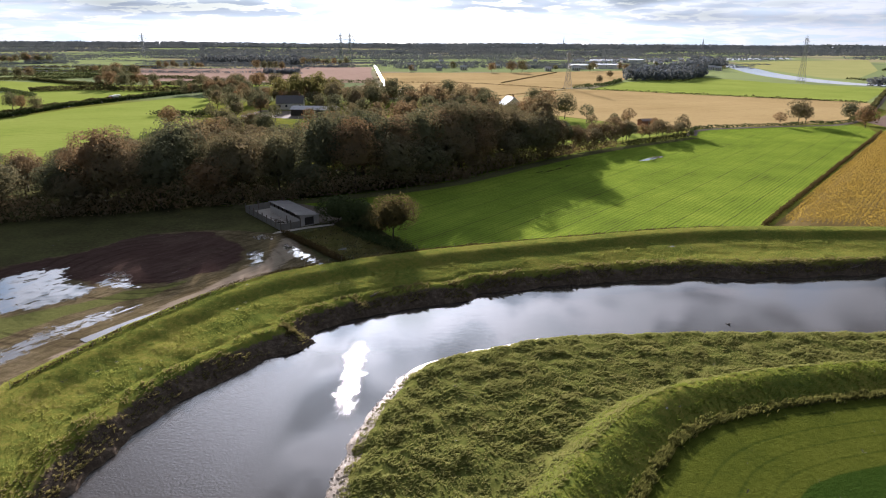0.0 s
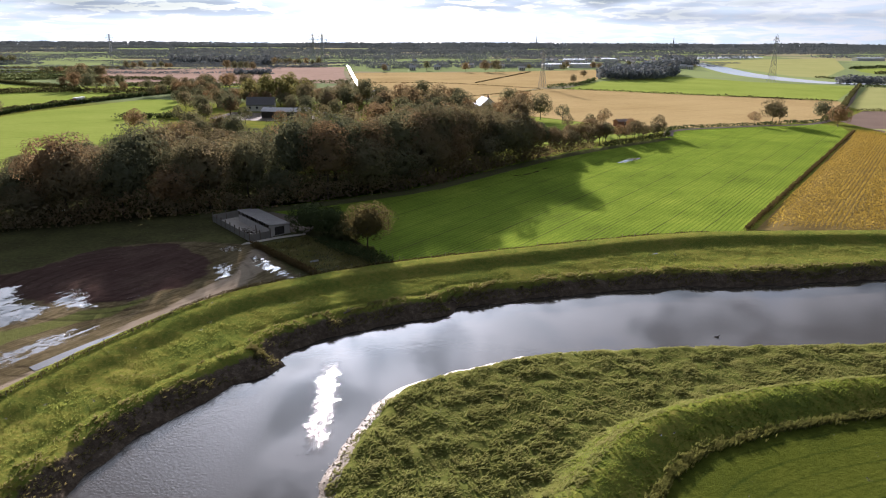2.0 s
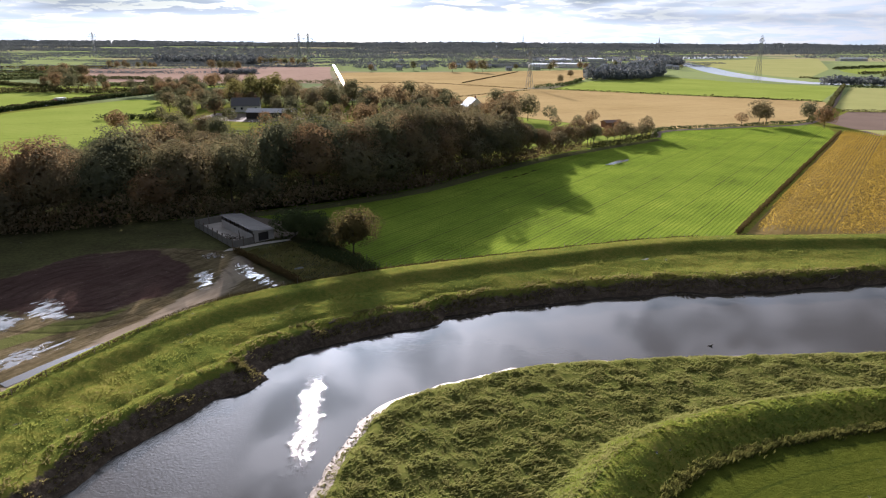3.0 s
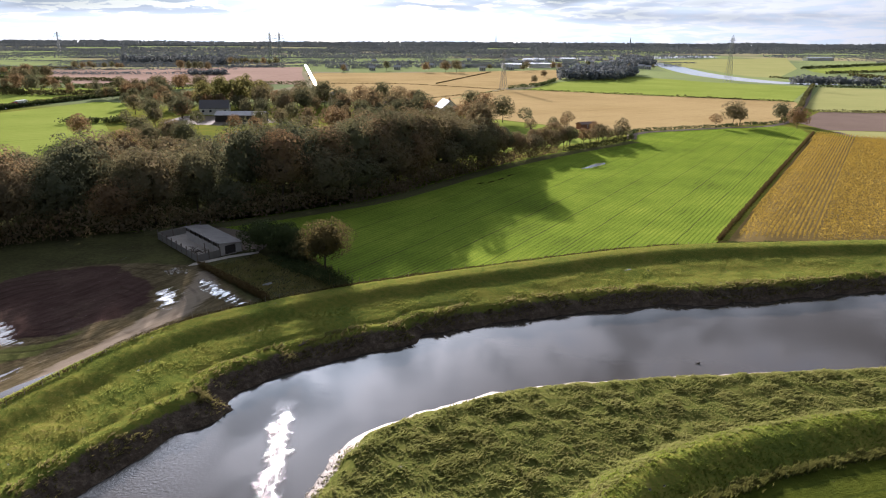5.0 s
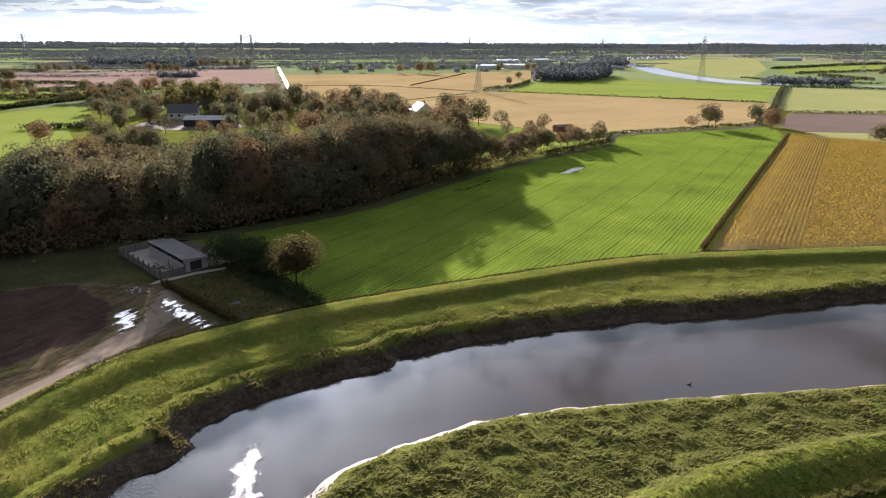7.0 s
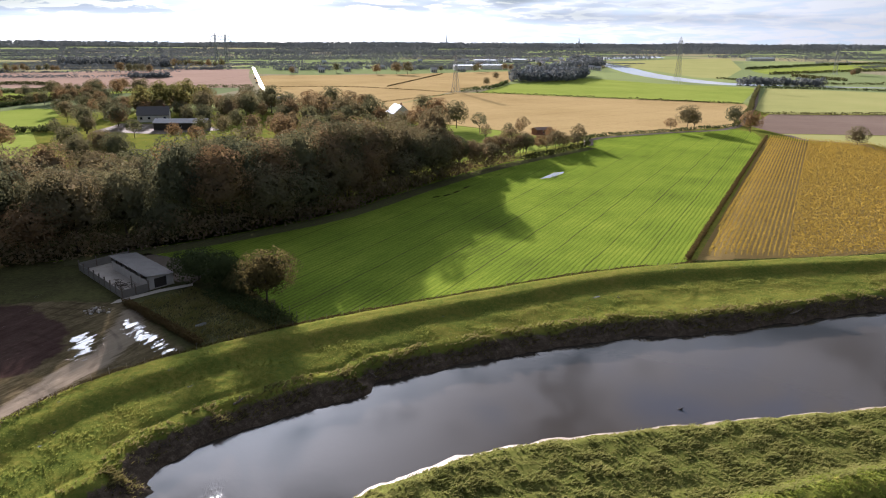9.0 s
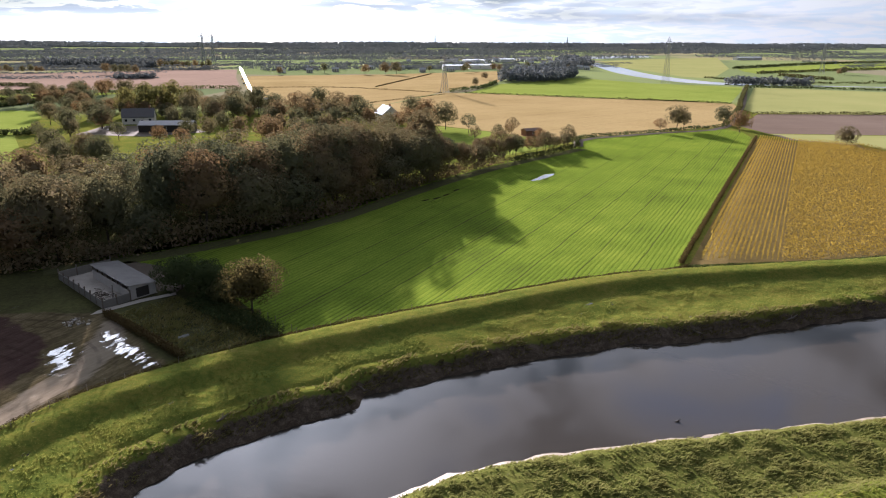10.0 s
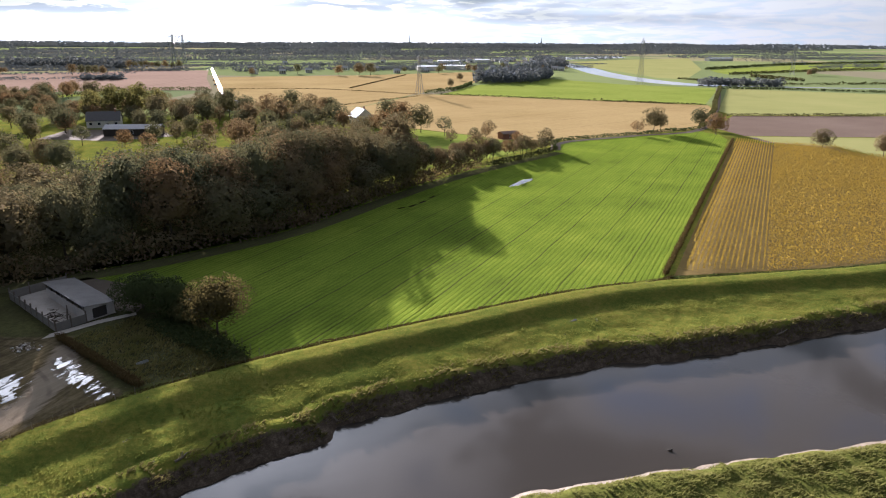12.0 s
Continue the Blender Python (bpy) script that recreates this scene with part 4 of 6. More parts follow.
def plant_wood():
    wood = [tuple(p) for p in line(WOOD_FRONT, 10)] + WOOD_BACK
    edge = line(WOOD_FRONT, 2)
    for p in scatter(wood, 9.3):
        d = np.sqrt(((edge - p) ** 2).sum(1).min())
        if d < 7.5 or p[0] > 41 or (p[0] > 28 and d > 22) or p[0] < -150:
            continue
        k = int(rng.choice([0, 1, 2, 3, 5, 4], p=[0.24, 0.2, 0.16, 0.18, 0.16, 0.06]))
        low = 0.72 if p[0] < -80 else 0.9 if p[0] > 30 else 0.98 if p[0] > 8 else 1.04
        low *= 1.06 if d < 18 else 0.95 if d < 30 else 0.78
        if -64 < p[0] < -26 and d > 40:
            low *= 0.8
        plant(k, p[0], p[1], low * rng.uniform(0.80, 1.16), "trees of the wood")
    # the leafy edge, with branches down to the ground
    for x, y in line([(a - 1.2, b + 2.4) for a, b in WOOD_FRONT[1:9]] + [(36, 226)], 8.2):
        plant(int(rng.choice([0, 1, 3, 5, 2])), x + rng.uniform(-2.5, 1), y + rng.uniform(-1, 3.5), rng.uniform(0.55, 1.02) * (0.8 if x < -80 else 1.0), "trees of the wood")
    for x, y, h in [(-22, 176, 1.05), (-14, 182, 1.0), (-7, 187, 1.1), (-1, 193, 1.02), (4, 199, 1.12), (9, 205, 1.0), (14, 211, 1.08), (0, 206, 1.05), (8, 217, 1.06), (22, 218, 0.95)]:
        plant(int(rng.choice([0, 2, 5])), x, y, h, "trees of the wood")
    # the wood thins out into a single row
    for u in np.arange(0.0, 1.0, 0.033):
        x, y = 40 + 64 * u + rng.uniform(-1.2, 1.2), 228 + 53 * u + rng.uniform(-1.2, 1.2)
        back = rng.uniform(2.0, 7.5) if u < 0.8 else 2.0
        plant(int(rng.choice([6, 4, 4, 6])), x - 0.64 * back, y + 0.77 * back, rng.uniform(0.52, 0.78) * (1.1 - 0.3 * u), "trees of the wood")


plant_wood()
for poly, gap in [([(-20, 285), (30, 275), (46, 290), (52, 330), (44, 352), (22, 360), (10, 400), (-20, 420), (-35, 400), (-22, 330)], 13.5), ([(-118, 408), (-60, 408), (-45, 385), (-20, 430), (-36, 462), (-110, 470)], 10.0),
                  ([(-40, 905), (120, 900), (420, 1000), (400, 1060), (90, 960), (-40, 950)], 48.0), ([(-240, 545), (-150, 620), (-130, 600), (-215, 530)], 14.0)]:
    for p in scatter(poly, gap, 1500, 8):
        plant(int(rng.choice([0, 1, 3, 5, 4])), p[0], p[1], rng.uniform(0.48, 0.72), "trees round the farms")


def foliage_strip(name, points, width, height, size, per_m, mat, label, category="hedge", rag=0.5, kind=""):
    """A hedge: leaf cards heaped along a line, ragged on top."""
    p = line(points, 0.8)
    s = np.r_[0, np.cumsum(np.hypot(*np.diff(p, axis=0).T))]
    n = int(s[-1] * per_m)
    u = rng.uniform(0, s[-1], n)
    x, y = np.interp(u, s, p[:, 0]), np.interp(u, s, p[:, 1])
    bump = vnoise(u / 2.5, u * 0 + 0.5, 9) * rag + (1 - rag * 0.5)
    a = rng.uniform(0, 2 * math.pi, n)
    rr = np.sqrt(rng.uniform(0, 1, n)) * width / 2
    zz = rng.uniform(0, 1, n) ** 0.8 * height * bump
    c = np.stack([x + np.cos(a) * rr, y + np.sin(a) * rr, zz + 0.02], 1)
    z0 = land(c[:, 0], c[:, 1])[0]
    c[:, 2] += z0
    v, f = cards(c, size * rng.uniform(0.6, 1.4, n))
    ob = mesh_object(name, v, f, mat)
    return tagged(ob, label, category, kind=kind)


foliage_strip("hedge", [(67, 132), (128, 211.5), (191, 293)], 1.1, 1.1, 0.2, 50, MAT["brown_hedge"], "low brown-green field hedge beside the maize")
foliage_strip("hedge", [(104, 282), (111, 299), (120, 306.5), (160, 319), (200, 333)], 1.6, 1.5, 0.4, 14, MAT["hedge"], "trimmed dark hedge along the farm track")
foliage_strip("hedge", [(202, 335), (258, 410), (300, 473), (398, 615)], 3.0, 2.6, 0.7, 9, MAT["hedge"], "thick roadside hedge between fields")
foliage_strip("hedge", [(252, 388), (344, 370.5), (520, 341)], 2.0, 1.6, 0.5, 8, MAT["hedge"], "straight hedge between pasture and ploughland")
foliage_strip("hedge", [(122, 578), (202, 515), (281, 455)], 1.6, 1.1, 0.6, 4, MAT["hedge"], "broken low hedge at the stubble edge", rag=1.4)
foliage_strip("hedge", [(112, 588), (150, 632), (182, 705)], 3.0, 3.0, 0.8, 6, MAT["hedge"], "dark hedge up to the round wood")
foliage_strip("hedge", [(-221, 300), (-217, 344), (-213, 408), (-185, 513), (-165, 545)], 2.4, 2.3, 0.6, 22, MAT["hedge"], "dark clipped hedge beside the lane")
foliage_strip("hedge", [(-227, 300), (-223, 344), (-219, 408), (-191, 514), (-170, 546)], 2.4, 2.4, 0.6, 22, MAT["hedge"], "dark clipped hedge beside the lane")
foliage_strip("hedge", [(-305, 518), (-258, 553), (-210, 543), (-129, 623)], 3.0, 3.0, 0.8, 6, MAT["hedge"], "dark thick hedge between pastures")
foliage_strip("hedge", [(-420, 664), (-382, 667), (-298, 610), (-222, 616), (-160, 662), (-62, 660)], 2.5, 2.6, 0.8, 5, MAT["hedge"], "dark long hedge below the harrowed field")
foliage_strip("hedge", [(-430, 716), (-312, 727), (-300, 705)], 2.5, 3.0, 0.9, 5, MAT["hedge"], "dark hedge beside distant pasture")
foliage_strip("hedge", [(-441, 866), (-386, 907)], 6, 6.0, 1.2, 8, MAT["hedge"], "tall overgrown field hedge")
foliage_strip("hedge", [(67, 249.5), (85, 263), (103, 279)], 2.4, 2.0, 0.35, 30, MAT["hedge"], "scrubby hedge at the edge of the wood")
foliage_strip("hedge", [(-33, 124.2), (-26, 115.2), (-19, 106.3)], 1.3, 1.0, 0.15, 150, MAT["brown_hedge"], "low clipped hedge beside the muddy yard", rag=0.25)
foliage_strip("verge", [(-9, 106.6), (0, 110.7), (10.7, 114.4), (21.7, 117.9), (32.7, 121.4), (44, 124.4), (56, 126.6), (65, 129.4), (68, 130.6)], 0.9, 0.55, 0.11, 110, MAT["brown_hedge"], "rank dark grass along the crop fence", "undergrowth", 0.8, "stuff")
foliage_strip("verge", [(67.5, 129.8), (88, 128.2), (108, 128.6), (150, 133.8)], 1.2, 0.7, 0.14, 60, MAT["hedge"], "dark grassy ditch below the maize", "undergrowth", 0.6, "stuff")
foliage_strip("verge", [(-47.4, 56.5), (-44.9, 63.6), (-41.8, 71.7), (-37.7, 80), (-32.8, 89), (-26.8, 96), (-18.8, 101.6), (-9, 106.6)], 0.5, 0.40, 0.09, 60, MAT["brown_hedge"], "dark weeds under the embankment fence", "undergrowth", 1.0, "stuff")
foliage_strip("scrub", [(-150, 110), (-95, 134), (-72, 142.5), (-47, 153), (-32, 159.5), (-13, 171), (2, 182.5), (20, 204), (42, 229), (64, 249)], 5.5, 4.6, 0.36, 60, MAT["leaf"], "shady undergrowth along the edge of the wood", "undergrowth", 1.2, "stuff")
foliage_strip("scrub", [(-110, 352), (-128, 356), (-148, 352)], 7.0, 2.5, 0.7, 16, MAT["hedge"], "scrubby hollow in the pasture", "undergrowth", 1.0, "stuff")
foliage_strip("brambles", [(-20, 128), (-16, 122), (-11.5, 117), (-8, 112.5)], 5.0, 0.9, 0.15, 300, MAT["hedge"], "dark bramble patch below the lone tree", "undergrowth", 1.3, "stuff")

# trees that stand apart
for x, y, k, s in [(100.7, 283.9, 4, 0.72), (158.6, 318.5, 4, 0.55), (170, 324, 1, 0.72), (174, 325, 4, 0.74), (200.8, 335, 1, 0.62), (195, 311.5, 3, 0.62), (211, 263, 3, 0.52), (219, 240.5, 1, 0.55), (87.8, 321, 4, 0.66), (84, 312, 4, 0.55),
                   (93, 296, 4, 0.5), (70, 330, 4, 0.75), (62, 345, 3, 0.8), (54, 352, 0, 0.8), (76, 300, 4, 0.62), (66, 300, 4, 0.6), (-97, 370, 3, 0.5), (-54, 338, 3, 0.5), (-100, 334, 0, 0.5), (-80, 328, 6, 0.6), (-40, 346, 1, 0.6), (-44, 328, 5, 0.55), (-62, 318, 3, 0.45), (-30, 318, 0, 0.6), (-50, 300, 6, 0.6)]:
    plant(k, x, y, s, "field trees")
for x, y, k, s in [(-62, 405, 0, 0.85), (-50, 398, 3, 0.8), (-42, 412, 1, 0.9), (-58, 372, 3, 0.62), (-66, 374, 3, 0.62), (-38, 395, 5, 0.8), (-30, 430, 0, 0.9), (-44, 448, 2, 0.8), (-34, 455, 0, 0.75), (-20, 425, 5, 0.7), (-8, 400, 3, 0.9),
                   (4, 415, 0, 0.9), (14, 408, 3, 0.85), (22, 428, 0, 0.6), (26, 428, 0, 0.6), (-2, 375, 5, 0.85), (10, 372, 1, 0.8), (24, 366, 3, 0.8), (50, 372, 0, 0.8), (-16, 372, 1, 0.8), (6, 330, 3, 0.6), (30, 320, 1, 0.6), (-6, 300, 3, 0.7),
                   (-98, 372, 3, 0.7), (-104, 345, 0, 0.7), (-112, 332, 4, 0.7), (-46, 226, 4, 1.0), (-78, 250, 3, 0.7), (-74, 262, 0, 0.65), (-88, 273, 1, 0.7), (-66, 250, 5, 0.7), (-118, 385, 3, 0.6), (-128, 395, 0, 0.6), (-112, 412, 4, 0.7), (-120, 300, 3, 0.6),
                   (-251, 556, 3, 0.8), (-262, 560, 0, 0.8), (-288, 612, 3, 0.9), (-280, 610, 0, 0.9), (-236, 380, 3, 0.6), (-226, 372, 0, 0.5), (-215, 366, 3, 0.55), (-150, 575, 0, 0.7), (-160, 560, 3, 0.7), (-140, 590, 1, 0.7),
                   (-172, 520, 0, 0.6), (-165, 505, 3, 0.6), (-150, 500, 3, 0.5), (-136, 480, 1, 0.6), (92, 905, 3, 0.9), (104, 890, 0, 0.9), (186, 770, 3, 0.5), (150, 660, 3, 0.5)]:
    plant(k, x, y, s, "trees round the farms")
for k, ob in enumerate(PROTO):
    if not USED[k]:
        plant(k, -150, 140 + 5 * k, 1.0, "trees of the wood")

# hedges and copses of the fields to the west
for pts, h in [([(-305, 520), (-287, 542), (-237, 533), (-197, 535)], 3.4), ([(-440, 640), (-406, 685), (-362, 649), (-304, 600), (-275, 587)], 2.6), ([(-393, 686), (-372, 711), (-354, 722)], 2.4), ([(-305, 717), (-269, 720), (-233, 701)], 3.0),
               ([(-246, 612), (-221, 627), (-219, 657)], 3.0), ([(-470, 760), (-400, 770), (-330, 742)], 2.6), ([(-520, 880), (-435, 852), (-350, 830)], 3.0), ([(-560, 960), (-470, 985), (-380, 990)], 3.0)]:
    foliage_strip("hedge", pts, 3.0, h, 0.8, 13, MAT["hedge"], "dark trimmed hedge between western pastures", rag=0.4)
for x0, y0, x1, y1, n, sc in [(-283, 589, -239, 592, 7, 0.62), (-182, 498, -152, 512, 7, 0.55), (-387, 987, -329, 994, 8, 0.62), (-435, 852, -401, 856, 5, 0.5), (-353, 756, -317, 744, 6, 0.75), (-438, 714, -412, 716, 4, 0.7), (-190, 641, -166, 654, 4, 0.5),
                              (-239, 940, -206, 929, 5, 0.7), (-212, 1108, -146, 1118, 9, 0.7), (-702, 1146, -640, 1177, 9, 0.9), (-250, 300, -232, 330, 3, 0.5), (-155, 470, -140, 500, 4, 0.5)]:
    for u in np.linspace(0, 1, n):
        plant(int(rng.choice([0, 3, 1])), x0 + (x1 - x0) * u + rng.uniform(-3, 3), y0 + (y1 - y0) * u + rng.uniform(-4, 4), sc * rng.uniform(0.75, 1.15), "trees in the western hedges")

# hedges and fields beyond the far river
foliage_strip("hedge", [(643, 1023), (942, 1210), (1273, 1332)], 4, 3.5, 1.6, 3, MAT["hedge"], "long hedge across the far pastures")
foliage_strip("hedge", [(575, 863), (743, 933), (950, 997)], 4, 3.0, 1.3, 3.5, MAT["hedge"], "dark hedge across the far pastures")
foliage_strip("hedge", [(566, 805), (560, 706)], 5, 3.5, 1.2, 5, MAT["hedge"], "short dark hedge near the far river")
foliage_strip("hedge", [(393, 607), (449, 583), (560, 500)], 2.4, 1.6, 0.8, 5, MAT["hedge"], "low hedge along the river meadow")
foliage_strip("hedge", [(450, 778), (467, 668), (612, 648), (760, 620)], 2.4, 1.8, 0.9, 4, MAT["hedge"], "low hedge beyond the far river", rag=1.2)
foliage_strip("hedge", [(-335, 534), (-274, 470)], 4, 2.6, 0.8, 6, MAT["hedge"], "dark hedge beside the lane pasture")
foliage_strip("hedge", [(-465, 815), (-391, 823), (-342, 800)], 4, 3.2, 1.1, 4, MAT["hedge"], "dark hedge across distant pasture")
foliage_strip("hedge", [(18, 472), (60, 520), (104, 567)], 0.7, 0.5, 0.4, 4, MAT["brown_hedge"], "thin brown field edge in the stubble")
foliage_strip("hedge", [(-50, 668), (28, 657), (104, 582)], 0.8, 0.6, 0.5, 4, MAT["brown_hedge"], "thin brown field edge in the stubble")
foliage_strip("hedge", [(58, 662), (151, 908)], 0.9, 0.7, 0.6, 4, MAT["brown_hedge"], "thin brown field edge in the stubble")
sheet("far_pasture", [(578, 868), (742, 938), (948, 1002), (1260, 1320), (942, 1204), (646, 1018), (600, 930)], 0.05, MAT["pasture"], "bright green pasture beyond the river", "field")
sheet("marsh", [(500, 1140), (597, 1439), (808, 1614), (1038, 1721), (640, 1030), (450, 760), (436, 800), (470, 960)], 0.03, MAT["olive"], "flat olive salt marsh beside the river", "marsh")
for x, y, k, s in [(670, 825, 3, 0.6), (678, 830, 0, 0.6), (660, 818, 3, 0.5), (-150, 515, 3, 0.6), (-172, 540, 0, 0.65), (-165, 556, 3, 0.6), (-140, 505, 1, 0.6), (-144, 432, 0, 0.5), (-136, 452, 3, 0.55), (-128, 440, 3, 0.5)]:
    plant(k, x, y, s, "field trees")

# the lone tree and the dark bushes beside the yard
lone = tree("tree", 9.2, 5.0, 0.28, MAT["gold_leaf"], 41, lobes=34, per=150, leaf_size=0.16, twigs=6, label="rounded tree with golden thinning leaves beside the yard", stem=0.18)
lone.matrix_basis = pose(-10.8, 120.9, 0)
for x, y, h, w, sd in [(-18.6, 130.5, 6.0, 3.9, 51), (-23.6, 134.5, 5.8, 4.2, 52), (-15.2, 127, 4.0, 3.0, 53)]:
    b = tree("bush", h, w, 0.0, MAT["hedge"], sd, lobes=30, per=130, leaf_size=0.17, label="dark rounded thorn bush beside the yard", stem=0.03)
    b.matrix_basis = pose(x, y, 0)
    tagged(b, category="bush", group="bushes by the yard")
for x, y, h, w, sd in [(-89, 425, 20, 6.2, 61), (-82, 430, 18, 6.0, 62), (-75, 426, 20.5, 6.2, 63), (-99, 428, 16.5, 6.2, 64), (-67, 431, 17, 5.6, 65)]:
    b = tree("poplar", h, w, 0.2, MAT["poplar"], sd, lobes=32, per=80, leaf_size=0.4, heart=120, label="tall yellowing poplar behind the farmhouse", stem=0.1)
    b.matrix_basis = pose(x, y, 0)
    tagged(b, group="poplars behind the farm")


def far_wood(name, poly, height, gap, size, label, seed=5):
    """A distant wood: heaps of leaf cards at uneven heights over an area."""
    c = scatter(poly, gap, 4000, seed)
    out, way = [], []
    for x, y in c:
        h = height * rng.uniform(0.7, 1.1)
        n = 70
        d = rng.normal(size=(n, 3))
        d /= np.linalg.norm(d, axis=1)[:, None]
        way.append(d)
        out.append(np.array([x, y, h * 0.52]) + d * np.array([gap * 0.7, gap * 0.7, h * 0.48]) * rng.uniform(0.8, 1.0, (n, 1)))
    c = np.vstack(out)
    v, f = cards(c, size * rng.uniform(0.6, 1.4, len(c)), facing=np.vstack(way) * 1.4, loose=0.35)
    return tagged(mesh_object(name, v, f, MAT["hazed_leaf"], normals=np.repeat(np.vstack(way) + np.array([0, 0, 0.3]), 4, 0)), label, "wood", kind="stuff")


far_wood("far_wood", [(189, 722), (247, 714), (300, 800), (320, 850), (270, 860), (215, 790)], 13, 7, 1.4, "round dark wood on the pasture's edge")
far_wood("far_wood", [(-421, 1284), (-295, 1306), (-220, 1290), (-233, 1150), (-400, 1219)], 14, 10, 2.0, "dark plantation beyond the harrowed field")
far_wood("far_wood", [(-205, 830), (-170, 830), (-165, 850), (-205, 850)], 6, 5, 1.0, "small copse in the harrowed field")
far_wood("far_wood", [(402, 650), (430, 640), (470, 622), (480, 640), (440, 660), (410, 672)], 8, 6, 1.2, "trees along the river bank")
far_wood("far_wood", [(330, 1000), (350, 990), (480, 1190), (560, 1500), (530, 1500), (440, 1200)], 12, 10, 2.0, "tree belt along the river bend")


def far_country():
    """Hedgerows, tree belts and woods out to the horizon."""
    r = np.random.RandomState(21)

    def heap(rows, name, label):
        out, size = [], []
        for x, y, length, deep, h, ang, per, big in rows:
            n = int(length * per)
            u, w = r.uniform(-0.5, 0.5, n) * length, r.uniform(-0.5, 0.5, n) * deep
            top = h * (0.55 + 0.6 * vnoise(u / 18 + x, w / 18 + y, 31))
            c = np.stack([x + u * math.cos(ang) - w * math.sin(ang), y + u * math.sin(ang) + w * math.cos(ang), r.uniform(0.05, 1, n) * top], 1)
            c = c[(c[:, 1] < 4850) & (np.abs(c[:, 0]) < 4800)]
            out.append(c)
            size.append(np.full(len(c), big))
        c, big = np.vstack(out), np.concatenate(size)
        v, f = cards(c, big * r.uniform(0.7, 1.3, len(c)), facing=np.array([0.0, -0.9, 0.8]), loose=0.2)
        ob = mesh_object(name, v, f, MAT["hazed_leaf"], normals=np.repeat(np.array([0.0, -0.5, 0.87]) + 0.15 * r.normal(size=c.shape), 4, 0))
        tagged(ob, label, "countryside", kind="stuff")

    rows = []
    for k in range(150):
        y = 780 * math.exp(r.uniform(0, 1.1))
        x = r.uniform(-0.8, 1.0) * y
        if (230 < x - (y - 650) * 0.35 < 900 and 600 < y < 1900) or (-330 < x < 330 and y < 1060):
            continue
        rows.append((x, y, r.uniform(90, 300) * (1 + y / 2500), 1.8, r.uniform(1.8, 3.2), r.normal(0.04, 0.08) + (1.2 if r.rand() < 0.1 else 0), 1.5, 0.8 + y / 2600))
    for k in range(26):
        x = -700 + 1700 * r.rand()
        rows.append((x, r.uniform(1010, 1300), r.uniform(40, 130), 10, r.uniform(6, 10), r.normal(0.05, 0.1), 2.6, 1.6) if not 240 < x < 700 else (x * 0.5, r.uniform(1040, 1180), r.uniform(30, 90), 9, 7, 0.1, 2.6, 1.6))
    heap(rows, "far_hedgerows", "distant hedgerows and tree lines over flat farmland")
    rows = []
    for k in range(75):
        y = 1450 * math.exp(r.uniform(0, 1.08))
        x = r.uniform(-0.75, 0.85) * y
        if 260 < x - (y - 650) * 0.35 < 760 and y < 2050:
            continue
        rows.append((x, y, r.uniform(220, 620) * y / 2000, r.uniform(25, 70), r.uniform(7, 11), r.normal(0.0, 0.06), 0.9, 2.6 * y / 1700))
    heap(rows, "far_tree_belts", "belts of distant woodland tinted hazy blue-grey")
    # the last dark line of woods before the sky
    n = 16000
    x = r.uniform(-3600, 4600, n)
    y = r.uniform(4200, 4800, n)
    top = 14 + 16 * vnoise(x / 420, y / 500, 33) + 4 * vnoise(x / 80, y / 80, 34)
    c = np.stack([x, y, r.uniform(0, 1, n) * top], 1)
    v, f = cards(c, r.uniform(7, 11, n), facing=np.array([0.0, -1.0, 0.8]), loose=0.2)
    ob = mesh_object("horizon_woods", v, f, MAT["hazed_leaf"], normals=np.repeat(np.array([0.0, -0.5, 0.87]) + 0.12 * r.normal(size=c.shape), 4, 0))
    tagged(ob, "low line of woods along the horizon", "countryside", kind="stuff")


far_country()


def maize():
    """Ripe maize: rows of bent leaves and tassels, drilled wide on one side and close on the other."""
    field = [(70.6, 132.4), (191, 290), (200, 276), (217, 264), (214, 239), (260, 212), (260, 163), (150, 135), (108, 129.6), (88, 129.4)]
    split = np.array([[97.6, 144], [199.3, 276.7]])
    out = []
    for d, gap, side, loose in ((np.array([0.612, 0.791]), 0.92, 1, 0.03), (np.array([0.94, -0.34]), 0.76, -1, 0.20)):
        e = np.array([-d[1], d[0]])
        for across in np.arange(-230, 230, gap):
            u = np.arange(-260, 330, 0.40)
            p = np.array([110, 170]) + u[:, None] * d + across * e + rng.normal(size=(len(u), 2)) * loose
            p = p[inside(p, field)]
            p = p[away_from(p, split) * side > 0] if len(p) else p
            for lift in ((0.9, 1.45, 1.9) if side > 0 else (0.7, 1.25, 1.75)) if len(p) else ():
                out.append(np.c_[p + rng.normal(size=p.shape) * (0.05 if side > 0 else 0.12), np.full(len(p), lift) + rng.normal(size=len(p)) * (0.08 if side > 0 else 0.2) + 0.35 * (vnoise(p[:, 0] / 9, p[:, 1] / 9, 44) - 0.5)])
    c = np.vstack(out)
    v, f = cards(c, 0.18 * rng.uniform(0.7, 1.3, len(c)), tall=1.2, facing=np.array([0.0, -0.5, 1.0]), loose=0.55)
    leafy = mesh_object("maize_crop", v, f, MAT["maize"])
    tagged(leafy, "ripe golden maize standing in rows", "maize", kind="stuff")


maize()


